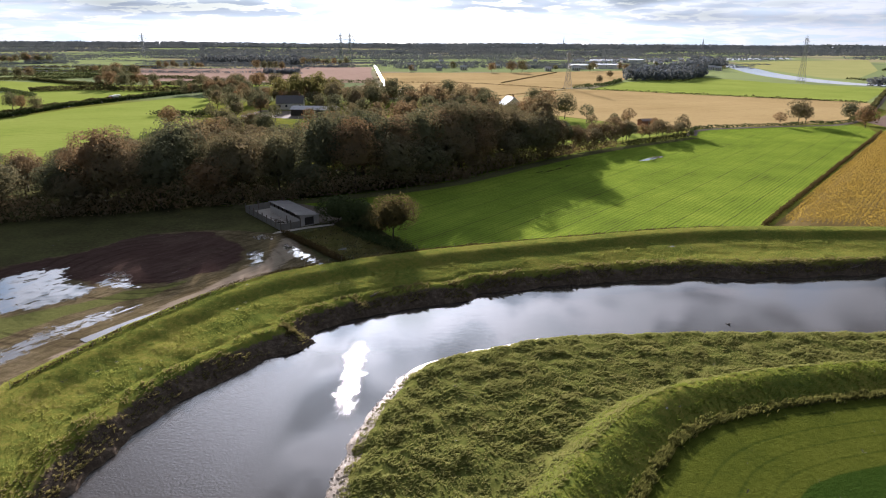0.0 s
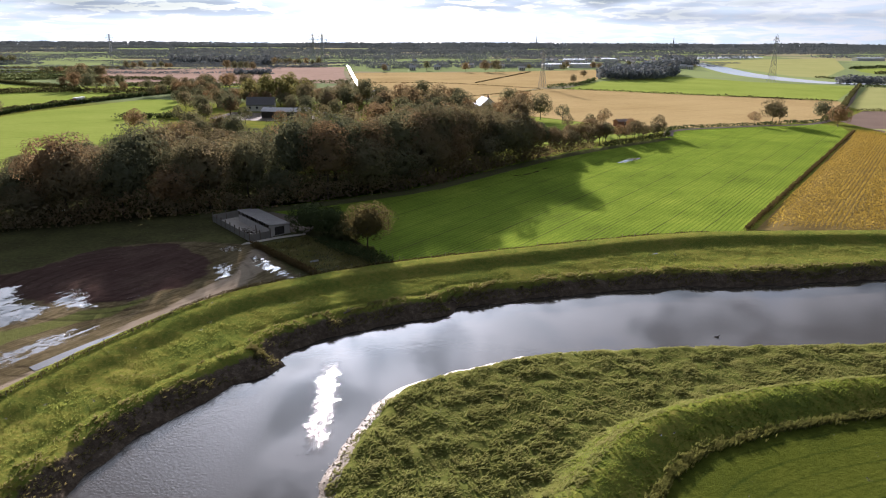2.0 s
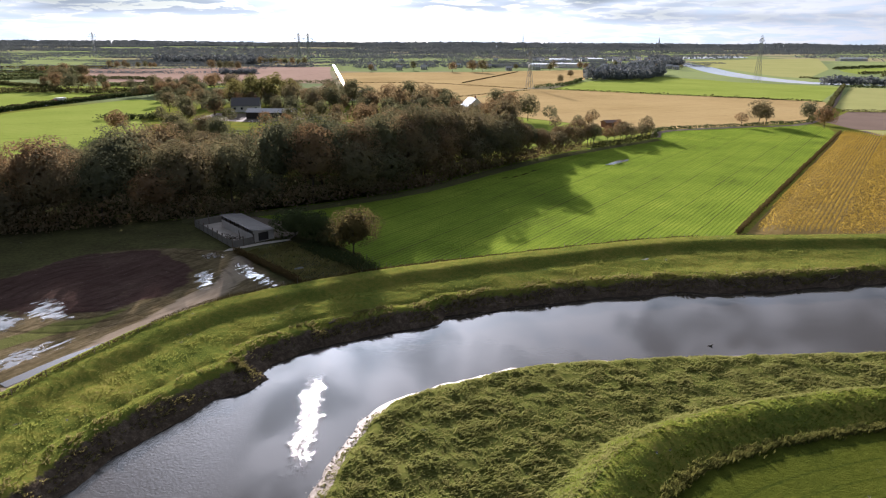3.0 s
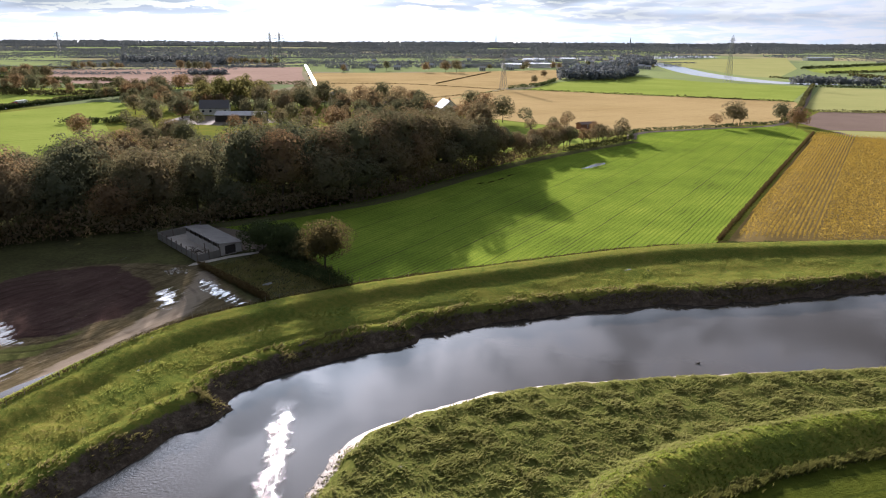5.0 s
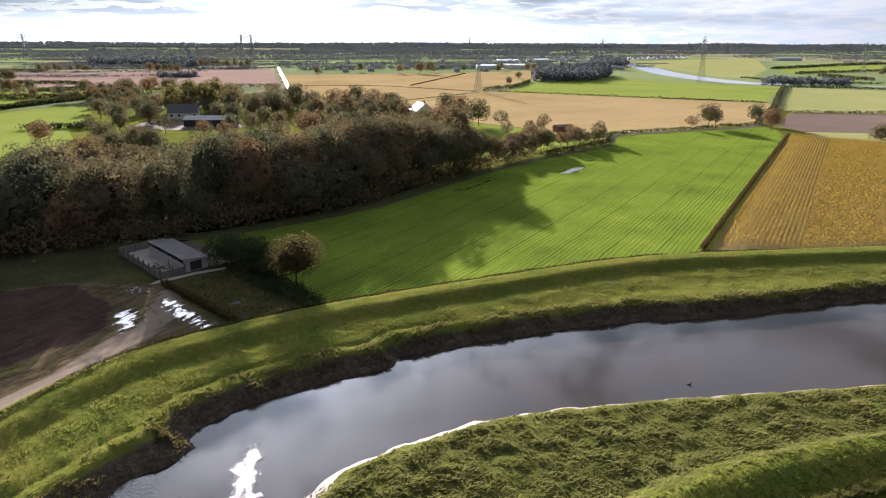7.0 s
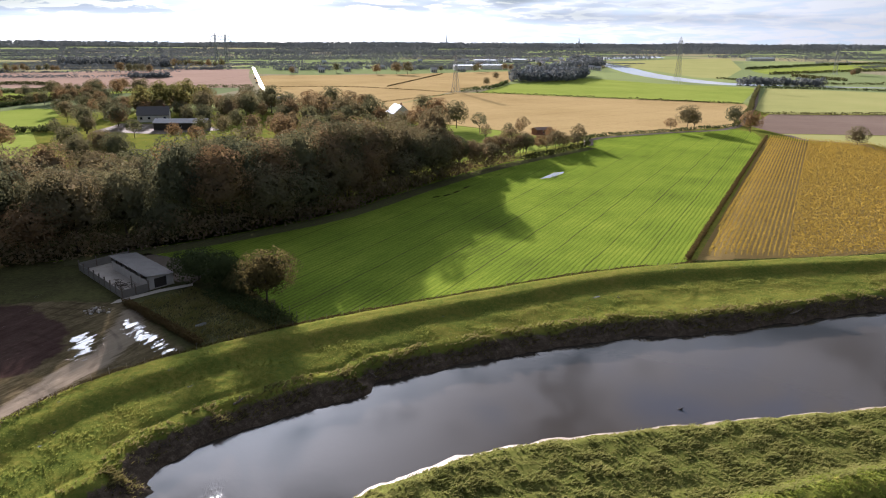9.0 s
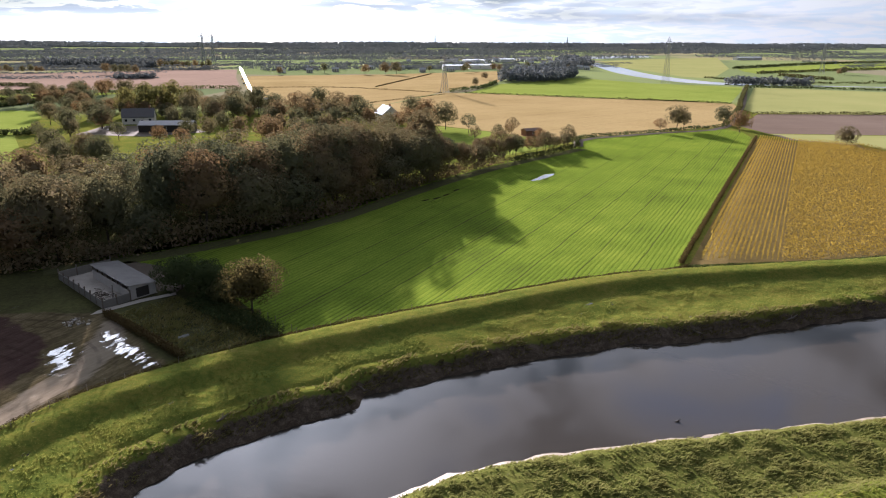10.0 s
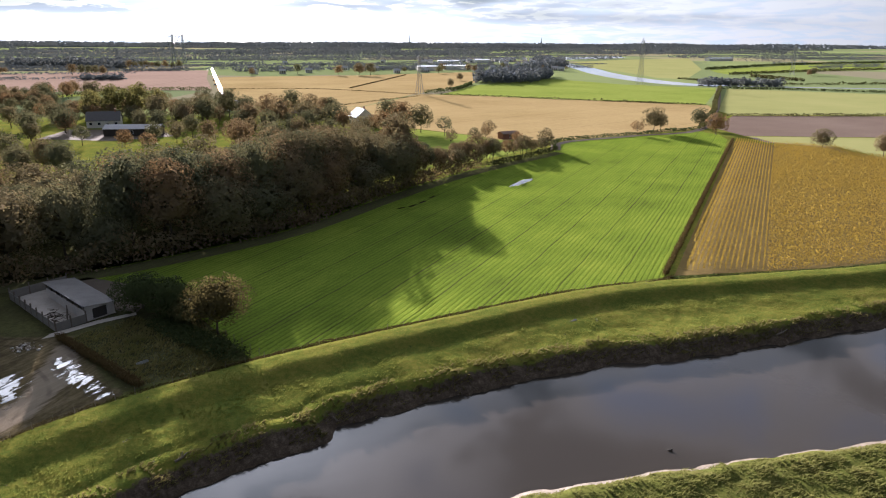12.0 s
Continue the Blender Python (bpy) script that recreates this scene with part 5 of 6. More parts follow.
def tufts(name, pts, height, width, blades, mat, label, lean=0.5, short=False):
    """Grass tufts: bent two-piece blades fanned from each place."""
    n = len(pts) * blades
    base = np.repeat(pts, blades, 0)
    hh = np.repeat(np.asarray(height) * np.ones(len(pts)), blades) * rng.uniform(0.6, 1.25, n)
    a = rng.uniform(0, 2 * math.pi, n)
    out = np.stack([np.cos(a), np.sin(a)], 1)
    wind = np.array([0.55, -0.25])
    z = land(base[:, 0], base[:, 1])[0]
    root = np.c_[base + out * 0.10 * hh[:, None], z - 0.03]
    side = np.c_[-out[:, 1], out[:, 0], np.zeros(n)] * width * rng.uniform(0.7, 1.3, (n, 1))
    bend = (out * rng.uniform(0.2, 0.8, (n, 1)) + wind) * lean * hh[:, None]
    mid = root + np.c_[bend * 0.45, hh * 0.62]
    tip = root + np.c_[bend * 1.25, hh * 0.92]
    v = np.stack([root - side, root + side, mid + side * 0.8, tip, mid - side * 0.8], 1).reshape(-1, 3)
    k = 5
    if short:
        k, v = 3, np.stack([root - side, root + side, tip], 1).reshape(-1, 3)
    ob = mesh_object(name, v, np.arange(k * n).reshape(n, k), mat)
    tagged(ob, label, "grass", kind="stuff")


def grow_grass():
    r = np.random.RandomState(77)
    # rough meadow inside the bend
    p = r.uniform((-13, 30), (72, 80), (60000, 2))
    dN, dK = -away_from(p, NW), -away_from(p, NC)
    keep = (dN > 1.3) & (dK < -0.5) & ~inside(p, RIVER) & (vnoise(p[:, 0] / 1.3, p[:, 1] / 1.3, 1) > 0.15)
    p = p[keep]
    tufts("rough_grass", p, 0.11 + 0.36 * vnoise(p[:, 0] / 1.7, p[:, 1] / 1.7, 5) ** 1.6, 0.042, 4, MAT["rough_grass"], "wind-bent tussocky grass of the river meadow", 1.0)
    # grass of the two embankments and the berm
    p = r.uniform((-60, 30), (112, 134), (190000, 2))
    dF, dC = away_from(p, FW), away_from(p, CR)
    keep = (dF > 3.6) & (dC < 4.5) & ~inside(p, RIVER) & (away_from(p, NC) > -999)
    p, dC = p[keep & (dF > 0)], dC[keep & (dF > 0)]
    hh = np.where(dC < -5.2, 0.11 + 0.22 * vnoise(p[:, 0] / 1.8, p[:, 1] / 1.8, 8) ** 2, 0.13)
    tufts("embankment_grass", p, hh, 0.038, 4, MAT["short_grass"], "short sunlit grass on the far embankment", 1.0, True)
    p = r.uniform((-2, 25), (75, 75), (60000, 2))
    dK = -away_from(p, NC)
    p = p[(dK > -3.4) & (dK < 4.7)]
    tufts("embankment_grass", p, 0.13 + 0.22 * vnoise(p[:, 0] / 0.9, p[:, 1] / 0.9, 18) ** 2, 0.05, 4, MAT["lush_grass"], "short sunlit grass on the near embankment", 0.8, True)
    # the young crop, drilled in rows across its field
    field = [(-2, 184), (20, 202), (42, 227), (67, 250), (103, 276), (118, 301), (192, 322), (190, 296), (128, 212), (66, 132.5), (44, 128.5), (22, 121.8), (0, 114.6), (-8, 113), (-11, 122), (-24, 144), (-40, 153)]
    d, out = np.array([0.609, 0.793]), []
    for across in np.arange(-150, 90, 0.95):
        u = np.arange(-80, 270, 0.62)
        p = np.array([30, 140]) + u[:, None] * d + across * np.array([-d[1], d[0]])
        p[:, 0] += 0.8 * (vnoise(p[:, 0] / 12, p[:, 1] / 12, 52) - 0.5)
        p = p[inside(p, field)] if len(p) else p
        out.append(p + r.normal(size=p.shape) * 0.10)
    p = np.vstack(out)
    p = p[vnoise(p[:, 0] / 5, p[:, 1] / 5, 53) + 0.4 * r.rand(len(p)) > 0.34]
    tufts("crop_rows", p, 0.16 + 0.16 * vnoise(p[:, 0] / 3, p[:, 1] / 3, 54), 0.07, 4, MAT["crop_leaf"], "rows of young green crop plants", 0.8, True)
    # weedy paddock beside the yard
    p = r.uniform((-34, 104), (-6, 132), (9000, 2))
    p = p[inside(p, [(-32, 123.5), (-18.5, 107), (-8, 110), (-10, 122), (-20, 127), (-24, 130.5)])]
    tufts("paddock_weeds", p, 0.15 + 0.4 * vnoise(p[:, 0] / 2, p[:, 1] / 2, 15), 0.05, 5, MAT["rough_grass"], "rank weeds in the shaded paddock", 0.6)
    # tall dry grass along the far bank's edge and the near ditch
    q = line(FAR_WATER, 0.25)
    t = np.gradient(q, axis=0)
    t /= np.hypot(*t.T)[:, None]
    side = np.stack([-t[:, 1], t[:, 0]], 1)
    q, side = q[(q[:, 1] > 35) & (q[:, 0] < 112)], side[(q[:, 1] > 35) & (q[:, 0] < 112)]
    q, side = np.repeat(q, 7, 0), np.repeat(side, 7, 0)
    p = q + side * r.uniform(1.0, 4.9, (len(q), 1)) + r.normal(size=q.shape) * 0.3
    p = p[vnoise(p[:, 0] / 2.6, p[:, 1] / 2.6, 12) > 0.30]
    tufts("bank_grass", p, 0.16 + 0.32 * vnoise(p[:, 0] / 2, p[:, 1] / 2, 13), 0.04, 5, MAT["reed"], "long dry grass and weeds hanging over the bank", 0.9)
    q = line(NEAR_CREST, 0.12)
    t = np.gradient(q, axis=0)
    t /= np.hypot(*t.T)[:, None]
    side = np.stack([t[:, 1], -t[:, 0]], 1)
    ok = (q[:, 1] > 25) & (q[:, 0] < 80)
    q, side = np.repeat(q[ok], 5, 0), np.repeat(side[ok], 5, 0)
    p = q + side * r.normal(5.0, 0.34, (len(q), 1))
    tufts("ditch_grass", p, 0.34 + 0.34 * vnoise(p[:, 0] / 0.8, p[:, 1] / 0.8, 19), 0.032, 6, MAT["ditch"], "tall dry grass along the embankment's foot", 0.3)


grow_grass()


# ---- the cattle shed and its yard ----
A, B, D = np.array([-34.2, 127.0]), np.array([-45.6, 143.2]), np.array([-27.2, 133.4])
ALONG, ACROSS = (B - A) / np.linalg.norm(B - A), (D - A) / np.linalg.norm(D - A)
TURN = math.atan2(ALONG[1], ALONG[0])


def yard_at(u, v):
    p = A + ALONG * u + ACROSS * v
    return float(p[0]), float(p[1])


def build_yard():
    sheet("yard_floor", [yard_at(0, 0), yard_at(19.8, 0), yard_at(19.8, 9.4), yard_at(0, 9.4)], 0.08, MAT["yard_concrete"], "pale worn concrete yard floor", "yard")
    sheet("yard_path", [(-35.5, 124.6), (-34, 125.2), (-29, 129), (-24, 131.6), (-24.3, 132.8), (-29.5, 130.4), (-34.8, 126.4)], 0.075, MAT["yard_concrete"], "pale concrete path beside the yard", "path")
    for n, (u0, v0, u1, v1, h) in enumerate([(0, 0, 19.8, 0, 1.35), (0, 0, 0, 4.6, 1.35), (19.8, 0, 19.8, 9.4, 1.5)]):
        wall = empty("yard_wall")
        a, b = np.array(yard_at(u0, v0)), np.array(yard_at(u1, v1))
        L, ang = np.linalg.norm(b - a), math.atan2(*(b - a)[::-1])
        k = max(2, int(L / 2.4))
        for i in range(k):
            c = a + (b - a) * (i + 0.5) / k
            for row in range(3):
                part("board", a_box((L / k - 0.16, 0.09, h / 3 - 0.015), (c[0], c[1], h / 3 * (row + 0.5) + 0.02), 0.01, ang), MAT["block"], wall)
        for i in range(k + 1):
            c = a + (b - a) * i / k
            part("post", a_box((0.18, 0.2, h + 0.55), (c[0], c[1], (h + 0.55) / 2), 0.02, ang), MAT["timber"], wall)
        tagged(wall, "grey board yard wall between upright posts", "wall", group="yard walls")
    sheet("gravel_apron", [(-27, 133.8), (-24.2, 132.6), (-22.5, 139), (-28, 147), (-36, 152.5), (-41, 149.5), (-33, 142)], 0.085, MAT["lane"], "dark gravel apron behind the shed", "yard")
    heap = empty("brushwood_heap")
    for i in range(46):
        u, v = 5.5 + rng.normal() * 1.5, 2.2 + rng.normal() * 0.7
        vs, fs = [], []
        x, y = yard_at(u, v)
        z = 0.12 + 0.5 * max(0, 1 - abs(u - 5.5) / 3) * rng.uniform(0, 1)
        a, L = rng.uniform(0, math.pi), rng.uniform(0.6, 1.5)
        tube(vs, fs, (x - math.cos(a) * L / 2, y - math.sin(a) * L / 2, z), (x + math.cos(a) * L / 2, y + math.sin(a) * L / 2, z + rng.uniform(-0.05, 0.2)), 0.05, 0.03, 5)
        mesh_object("branch", vs, fs, MAT["bark"], heap)
    tagged(heap, "loose heap of brown brushwood in the yard", "heap")
    shed = empty("cattle_shed")
    u0, u1, v0, v1, hi, lo = 0.4, 16.2, 4.7, 9.3, 2.45, 1.9
    def wall(name, pa, pb, z0, z1a, z1b, mat, t=0.14):
        bm = bmesh.new()
        a, b = np.array(yard_at(*pa)), np.array(yard_at(*pb))
        d = (b - a) / np.linalg.norm(b - a)
        n = np.array([-d[1], d[0]]) * t / 2
        vs = [bm.verts.new((*q, z)) for q, z in ((a - n, z0), (b - n, z0), (b - n, z1b), (a - n, z1a), (a + n, z0), (b + n, z0), (b + n, z1b), (a + n, z1a))]
        for f in ((0, 1, 2, 3), (7, 6, 5, 4), (0, 4, 5, 1), (1, 5, 6, 2), (2, 6, 7, 3), (3, 7, 4, 0)):
            bm.faces.new([vs[i] for i in f])
        return part(name, bm, mat, shed)
    wall("end_wall", (u0, v0), (u0, v0 + 1.1), 0, hi, hi - 0.17, MAT["whitewash"])
    wall("end_wall", (u0, v1 - 1.2), (u0, v1), 0, lo + 0.18, lo, MAT["whitewash"])
    wall("lintel", (u0, v0 + 1.1), (u0, v1 - 1.2), 1.75, hi - 0.17, lo + 0.18, MAT["whitewash"])
    wall("door", (u0 + 0.1, v0 + 1.1), (u0 + 0.1, v1 - 1.2), 0.02, 1.75, 1.75, MAT["darkboard"], 0.06)
    wall("end_wall", (u1, v0), (u1, v1), 0, hi, lo, MAT["whitewash"])
    wall("back_wall", (u0, v1), (u1, v1), 0, lo, lo, MAT["block"])
    wall("front_wall", (u0 + 0.1, v0), (u1 - 0.1, v0), 0, 1.6, 1.6, MAT["whitewash"])
    for i in range(8):
        p = yard_at(u0 + 0.25 + i * (u1 - u0 - 0.5) / 7, v0)
        part("pillar", a_box((0.2, 0.2, hi - 1.6), (p[0], p[1], (hi + 1.6) / 2), 0.0, TURN), MAT["timber"], shed)
    for i in range(9):
        bm = bmesh.new()
        a0, a1 = u0 - 0.35 + i * (u1 - u0 + 0.7) / 9, u0 - 0.35 + (i + 1) * (u1 - u0 + 0.7) / 9 + 0.05
        steps = 12
        rows = []
        for k in range(steps + 1):
            u = a0 + (a1 - a0) * k / steps
            w = 0.025 * (k % 2) + 0.012 * (i % 2)
            row = []
            for v, z in ((v0 - 0.4, hi + 0.10), (v1 + 0.35, lo + 0.02)):
                x, y = yard_at(u, v)
                row += [bm.verts.new((x, y, z + w)), bm.verts.new((x, y, z + w - 0.03))]
            rows.append(row)
        for r0, r1 in zip(rows[:-1], rows[1:]):
            bm.faces.new((r0[0], r0[2], r1[2], r1[0]))
            bm.faces.new((r0[1], r1[1], r1[3], r0[3]))
            bm.faces.new((r0[0], r1[0], r1[1], r0[1]))
            bm.faces.new((r0[2], r0[3], r1[3], r1[2]))
        bmesh.ops.recalc_face_normals(bm, faces=bm.faces[:])
        part("roof_sheet", bm, MAT["sheet"], shed)
    tagged(shed, "low cattle shed with a grey corrugated roof and dark door", "shed")
    pen = empty("pen_rail")
    for i in range(6):
        p = yard_at(1.2 + i * 0.9, 2.2 + 0.35 * i)
        part("post", a_box((0.12, 0.12, 1.5), (p[0], p[1], 0.75), 0.01, TURN), MAT["timber"], pen)
    for z in (0.5, 0.9, 1.3):
        a, b = np.array(yard_at(1.2, 2.2)), np.array(yard_at(5.7, 3.95))
        c = (a + b) / 2
        part("rail", a_box((np.linalg.norm(b - a), 0.05, 0.12), (c[0], c[1], z), 0.0, math.atan2(*(b - a)[::-1])), MAT["timber"], pen)
    tagged(pen, "weathered timber rails of a cattle pen", "fence")


build_yard()


# ---- fences ----
def fence(points, gap, height, label, wires=2, lift=0.0):
    p = line(points, gap)
    s = np.r_[0, np.cumsum(np.hypot(*np.diff(p, axis=0).T))]
    u = np.arange(0, s[-1], gap)
    x, y = np.interp(u, s, p[:, 0]), np.interp(u, s, p[:, 1])
    z = land(x, y)[0]
    f = empty("fence")
    me = None
    for i in range(len(u)):
        if me is None:
            ob = part("post", a_box((0.06, 0.06, height + 0.3), (0, 0, height / 2 - 0.15), 0.01), MAT["timber"], f)
            me = ob.data
        else:
            ob = new("post", me)
            ob.parent = f
        ob.matrix_basis = pose(x[i], y[i], z[i], rng.uniform(-5, 5), rng.uniform(-5, 5), rng.uniform(0, 90)) @ Matrix.Diagonal((1, 1, rng.uniform(0.85, 1.12), 1))
    for w in range(wires):
        vs, fs = [], []
        h = height * (0.45 + 0.45 * w / max(1, wires - 1))
        for i in range(len(u) - 1):
            tube(vs, fs, (x[i], y[i], z[i] + h), (x[i + 1], y[i + 1], z[i + 1] + h), 0.006, 0.006, 3)
        mesh_object("wire", vs, fs, MAT["darkboard"], f)
    tagged(f, label, "fence")


fence([(-48.2, 45), (-47.2, 55.9), (-44.6, 63.1), (-41.5, 71.2), (-37.4, 79.5), (-32.5, 88.5), (-26.5, 95.6), (-18.6, 101.2), (-8.7, 106.3)], 2.2, 0.85, "weathered post and wire fence along the embankment top")
fence([(-8.7, 106.3), (0, 110.3), (10.7, 114), (21.7, 117.5), (32.7, 121), (44, 124), (56, 126.2), (66, 129)], 2.6, 0.9, "post and wire fence between embankment and crop")
fence([(-11, 122), (-8, 117.5), (-4, 111.5)], 2.2, 1.1, "short post and wire fence beside the lone tree")


sheet("water_ditch", [(-48.6, 73), (-46.5, 76.8), (-44.1, 80.6), (-41.2, 83.9), (-40.7, 82.9), (-43, 78.5), (-45.3, 75), (-47.4, 72)], 0.05, MAT["still_water"], "narrow wet ditch behind the fence", "ditch")
sheet("puddle", [(39.9, 113.4), (40.8, 113.2), (41.9, 113.6), (41.7, 114.3), (40.6, 114.5)], 0.90, MAT["still_water"], "rainwater puddle on the grassy berm", "puddle")


def driftwood(x, y, length, turn, label):
    """A forked bleached log with the stub of a branch."""
    z = float(land(np.array([x]), np.array([y]))[0][0])
    c, s = math.cos(radians(turn)), math.sin(radians(turn))
    vs, fs = [], []
    tube(vs, fs, (x, y, z + 0.1), (x + c * length * 0.6, y + s * length * 0.6, z + 0.3), 0.14, 0.11, 7)
    tube(vs, fs, (x + c * length * 0.6, y + s * length * 0.6, z + 0.3), (x + c * length, y + s * length, z + 0.75), 0.11, 0.04, 7)
    tube(vs, fs, (x + c * length * 0.5, y + s * length * 0.5, z + 0.25), (x + c * length * 0.7 - s * 0.5, y + s * length * 0.7 + c * 0.5, z + 0.7), 0.07, 0.03, 6)
    tagged(mesh_object("driftwood", vs, fs, MAT["timber"]), label, "log")


def shore_stones():
    """Stones and lumps of turf along the inner bank."""
    r = np.random.RandomState(61)
    q = line(NEAR_WATER, 0.3)
    q = q[(q[:, 1] > 36) & (q[:, 1] < 67)]
    vs, fs = [], []
    for x, y in q[r.randint(0, len(q), 300)]:
        x, y, s = x + r.uniform(0.1, 2.0), y - r.uniform(0, 0.6), r.uniform(0.05, 0.15)
        z = float(land(np.array([x]), np.array([y]))[0][0])
        k = len(vs)
        for a in range(5):
            t = a * 1.2566 + r.uniform(-0.3, 0.3)
            vs.append((x + math.cos(t) * s * r.uniform(0.8, 1.3), y + math.sin(t) * s * r.uniform(0.8, 1.3), z - 0.05))
        for a in range(5):
            t = a * 1.2566 + 0.5
            vs.append((x + math.cos(t) * s * 0.6, y + math.sin(t) * s * 0.6, z + s * r.uniform(0.5, 0.9)))
        for a in range(5):
            b = (a + 1) % 5
            fs += [(k + a, k + b, k + 5 + a), (k + b, k + 5 + b, k + 5 + a)]
        fs.append((k + 5, k + 6, k + 7, k + 8, k + 9))
    tagged(mesh_object("shore_stones", vs, fs, MAT["stone"]), "pale stones and turf lumps along the shore", "stones", kind="stuff")


shore_stones()
driftwood(4.4, 94.9, 1.8, 120, "bleached driftwood log stuck in the bank")
driftwood(-12.5, 88.5, 1.3, 20, "pale broken branch on the bank edge")
driftwood(70, 105.2, 2.4, 10, "grey driftwood along the water's edge")
driftwood(55, 103.4, 1.6, 160, "grey driftwood along the water's edge")

def rubble_heap(x, y, n, wide, label):
    """Broken blocks and clods tipped in a low heap."""
    r = np.random.RandomState(91)
    top = empty("rubble_heap", pose(x, y, 0))
    for _ in range(n):
        u, v = r.normal(size=2) * wide
        size = r.uniform(0.2, 0.55)
        z = 0.06 + 0.35 * max(0.0, 1 - math.hypot(u, v) / (2 * wide)) * r.rand()
        ob = part("block", a_box((size, size * r.uniform(0.5, 0.9), size * r.uniform(0.35, 0.6)), (0, 0, 0), 0.03), MAT["whitewash" if r.rand() < 0.4 else "stone"], top)
        ob.matrix_basis = pose(u, v, z, r.uniform(-25, 25), r.uniform(-25, 25), r.uniform(0, 180))
    tagged(top, label, "rubble")


def snag(x, y):
    """A dark stump that breaks the water."""
    vs, fs = [], []
    tube(vs, fs, (x, y, WATER_Z - 0.5), (x + 0.1, y, WATER_Z + 0.22), 0.15, 0.09, 7)
    tube(vs, fs, (x + 0.05, y, WATER_Z + 0.05), (x - 0.45, y + 0.06, WATER_Z + 0.10), 0.08, 0.03, 6)
    tube(vs, fs, (x + 0.1, y, WATER_Z + 0.18), (x + 0.28, y - 0.06, WATER_Z + 0.30), 0.05, 0.03, 6)
    tagged(mesh_object("snag", vs, fs, MAT["darkboard"]), "dark wooden stump breaking the river surface", "stump")


def trough(x, y, turn):
    """A long sheet-metal trough on two bearers, added in place of a pale lattice."""
    top = empty("water_trough", pose(x, y, 0, 0, 0, turn) @ Matrix.Diagonal((0.7, 0.7, 0.7, 1)))
    for py in (-0.28, 0.28):
        part("side", a_box((2.2, 0.04, 0.4), (0, py, 0.36), 0.01), MAT["steel"], top)
    for px in (-1.08, 1.08):
        part("end", a_box((0.04, 0.52, 0.4), (px, 0, 0.36), 0.01), MAT["steel"], top)
    part("base", a_box((2.12, 0.52, 0.04), (0, 0, 0.19)), MAT["steel"], top)
    for px in (-0.7, 0.7):
        part("bearer", a_box((0.12, 0.7, 0.18), (px, 0, 0.08), 0.01), MAT["timber"], top)
    tagged(top, "grey metal trough in place of a pale lattice in the paddock", "trough")


rubble_heap(-36.8, 122.0, 34, 0.9, "pale broken rubble tipped at the yard corner")
snag(39.5, 82.0)
trough(-19.9, 113.2, 40)

# ---- pylons ----
def pylon(name, x, y, height, turn, label, spread_w=0.14, beam=0.16):
    """A lattice pylon: four leaning legs, braces, and three pairs of arms."""
    top = empty(name, pose(x, y, 0, 0, 0, turn))
    w0, w1 = height * spread_w / 2, height * 0.022
    def wid(t):
        return w0 + (w1 - w0) * min(1, t / 0.72) ** 0.75 if t < 0.72 else w1
    levels = [0, 0.16, 0.3, 0.42, 0.53, 0.62, 0.70, 0.79, 0.88, 0.95]
    for sx, sy in ((1, 1), (1, -1), (-1, 1), (-1, -1)):
        v, f = [], []
        for a, b in zip(levels[:-1], levels[1:]):
            tube(v, f, (sx * wid(a), sy * wid(a), a * height), (sx * wid(b), sy * wid(b), b * height), beam, beam * 0.9, 4)
        tube(v, f, (sx * wid(0.95), sy * wid(0.95), 0.95 * height), (0, 0, height), beam * 0.8, beam * 0.5, 4)
        mesh_object("leg", v, f, MAT["steel"], top)
    for k in range(4):
        c, s = (1, 0, -1, 0)[k], (0, 1, 0, -1)[k]
        v, f = [], []
        for a, b in zip(levels[:-1], levels[1:]):
            for q in (1, -1):
                p0 = (c * wid(a) - q * s * wid(a), s * wid(a) + q * c * wid(a), a * height)
                p1 = (c * wid(b) + q * s * wid(b), s * wid(b) - q * c * wid(b), b * height)
                tube(v, f, p0, p1, beam * 0.55, beam * 0.55, 3)
        mesh_object("brace", v, f, MAT["steel"], top)
    for t, reach in ((0.64, 0.13), (0.76, 0.17), (0.88, 0.12)):
        for q in (1, -1):
            v, f = [], []
            tip = (q * reach * height, 0, t * height + 0.01 * height)
            for sy in (1, -1):
                tube(v, f, (q * w1, sy * w1, t * height), tip, beam * 0.7, beam * 0.5, 4)
                tube(v, f, (q * w1, sy * w1, (t + 0.05) * height), tip, beam * 0.6, beam * 0.4, 4)
            arm = mesh_object("arm", v, f, MAT["steel"], top)
            v, f = [], []
            tube(v, f, tip, (tip[0], 0, tip[2] - height * 0.045), beam * 0.8, beam * 0.8, 5)
            mesh_object("insulator", v, f, MAT["glass"], arm)
    tagged(top, label, "pylon", group="pylons")


pylon("pylon", 107, 586, 31, 20, "grey lattice pylon standing in the stubble", 0.17, 0.15)
pylon("pylon", 352, 683, 45, 35, "tall grey lattice pylon beside the river", 0.14, 0.13)
pylon("pylon", -190, 1400, 52, 0, "distant tall lattice pylon", 0.12, 0.6)
pylon("pylon", -173, 1405, 52, 0, "distant tall lattice pylon", 0.12, 0.6)
pylon("pylon", -898, 2200, 58, 10, "distant lattice pylon over the western fields", 0.12, 0.5)
pylon("pylon", 660, 850, 40, 30, "distant lattice pylon on the pastures", 0.14, 0.16)


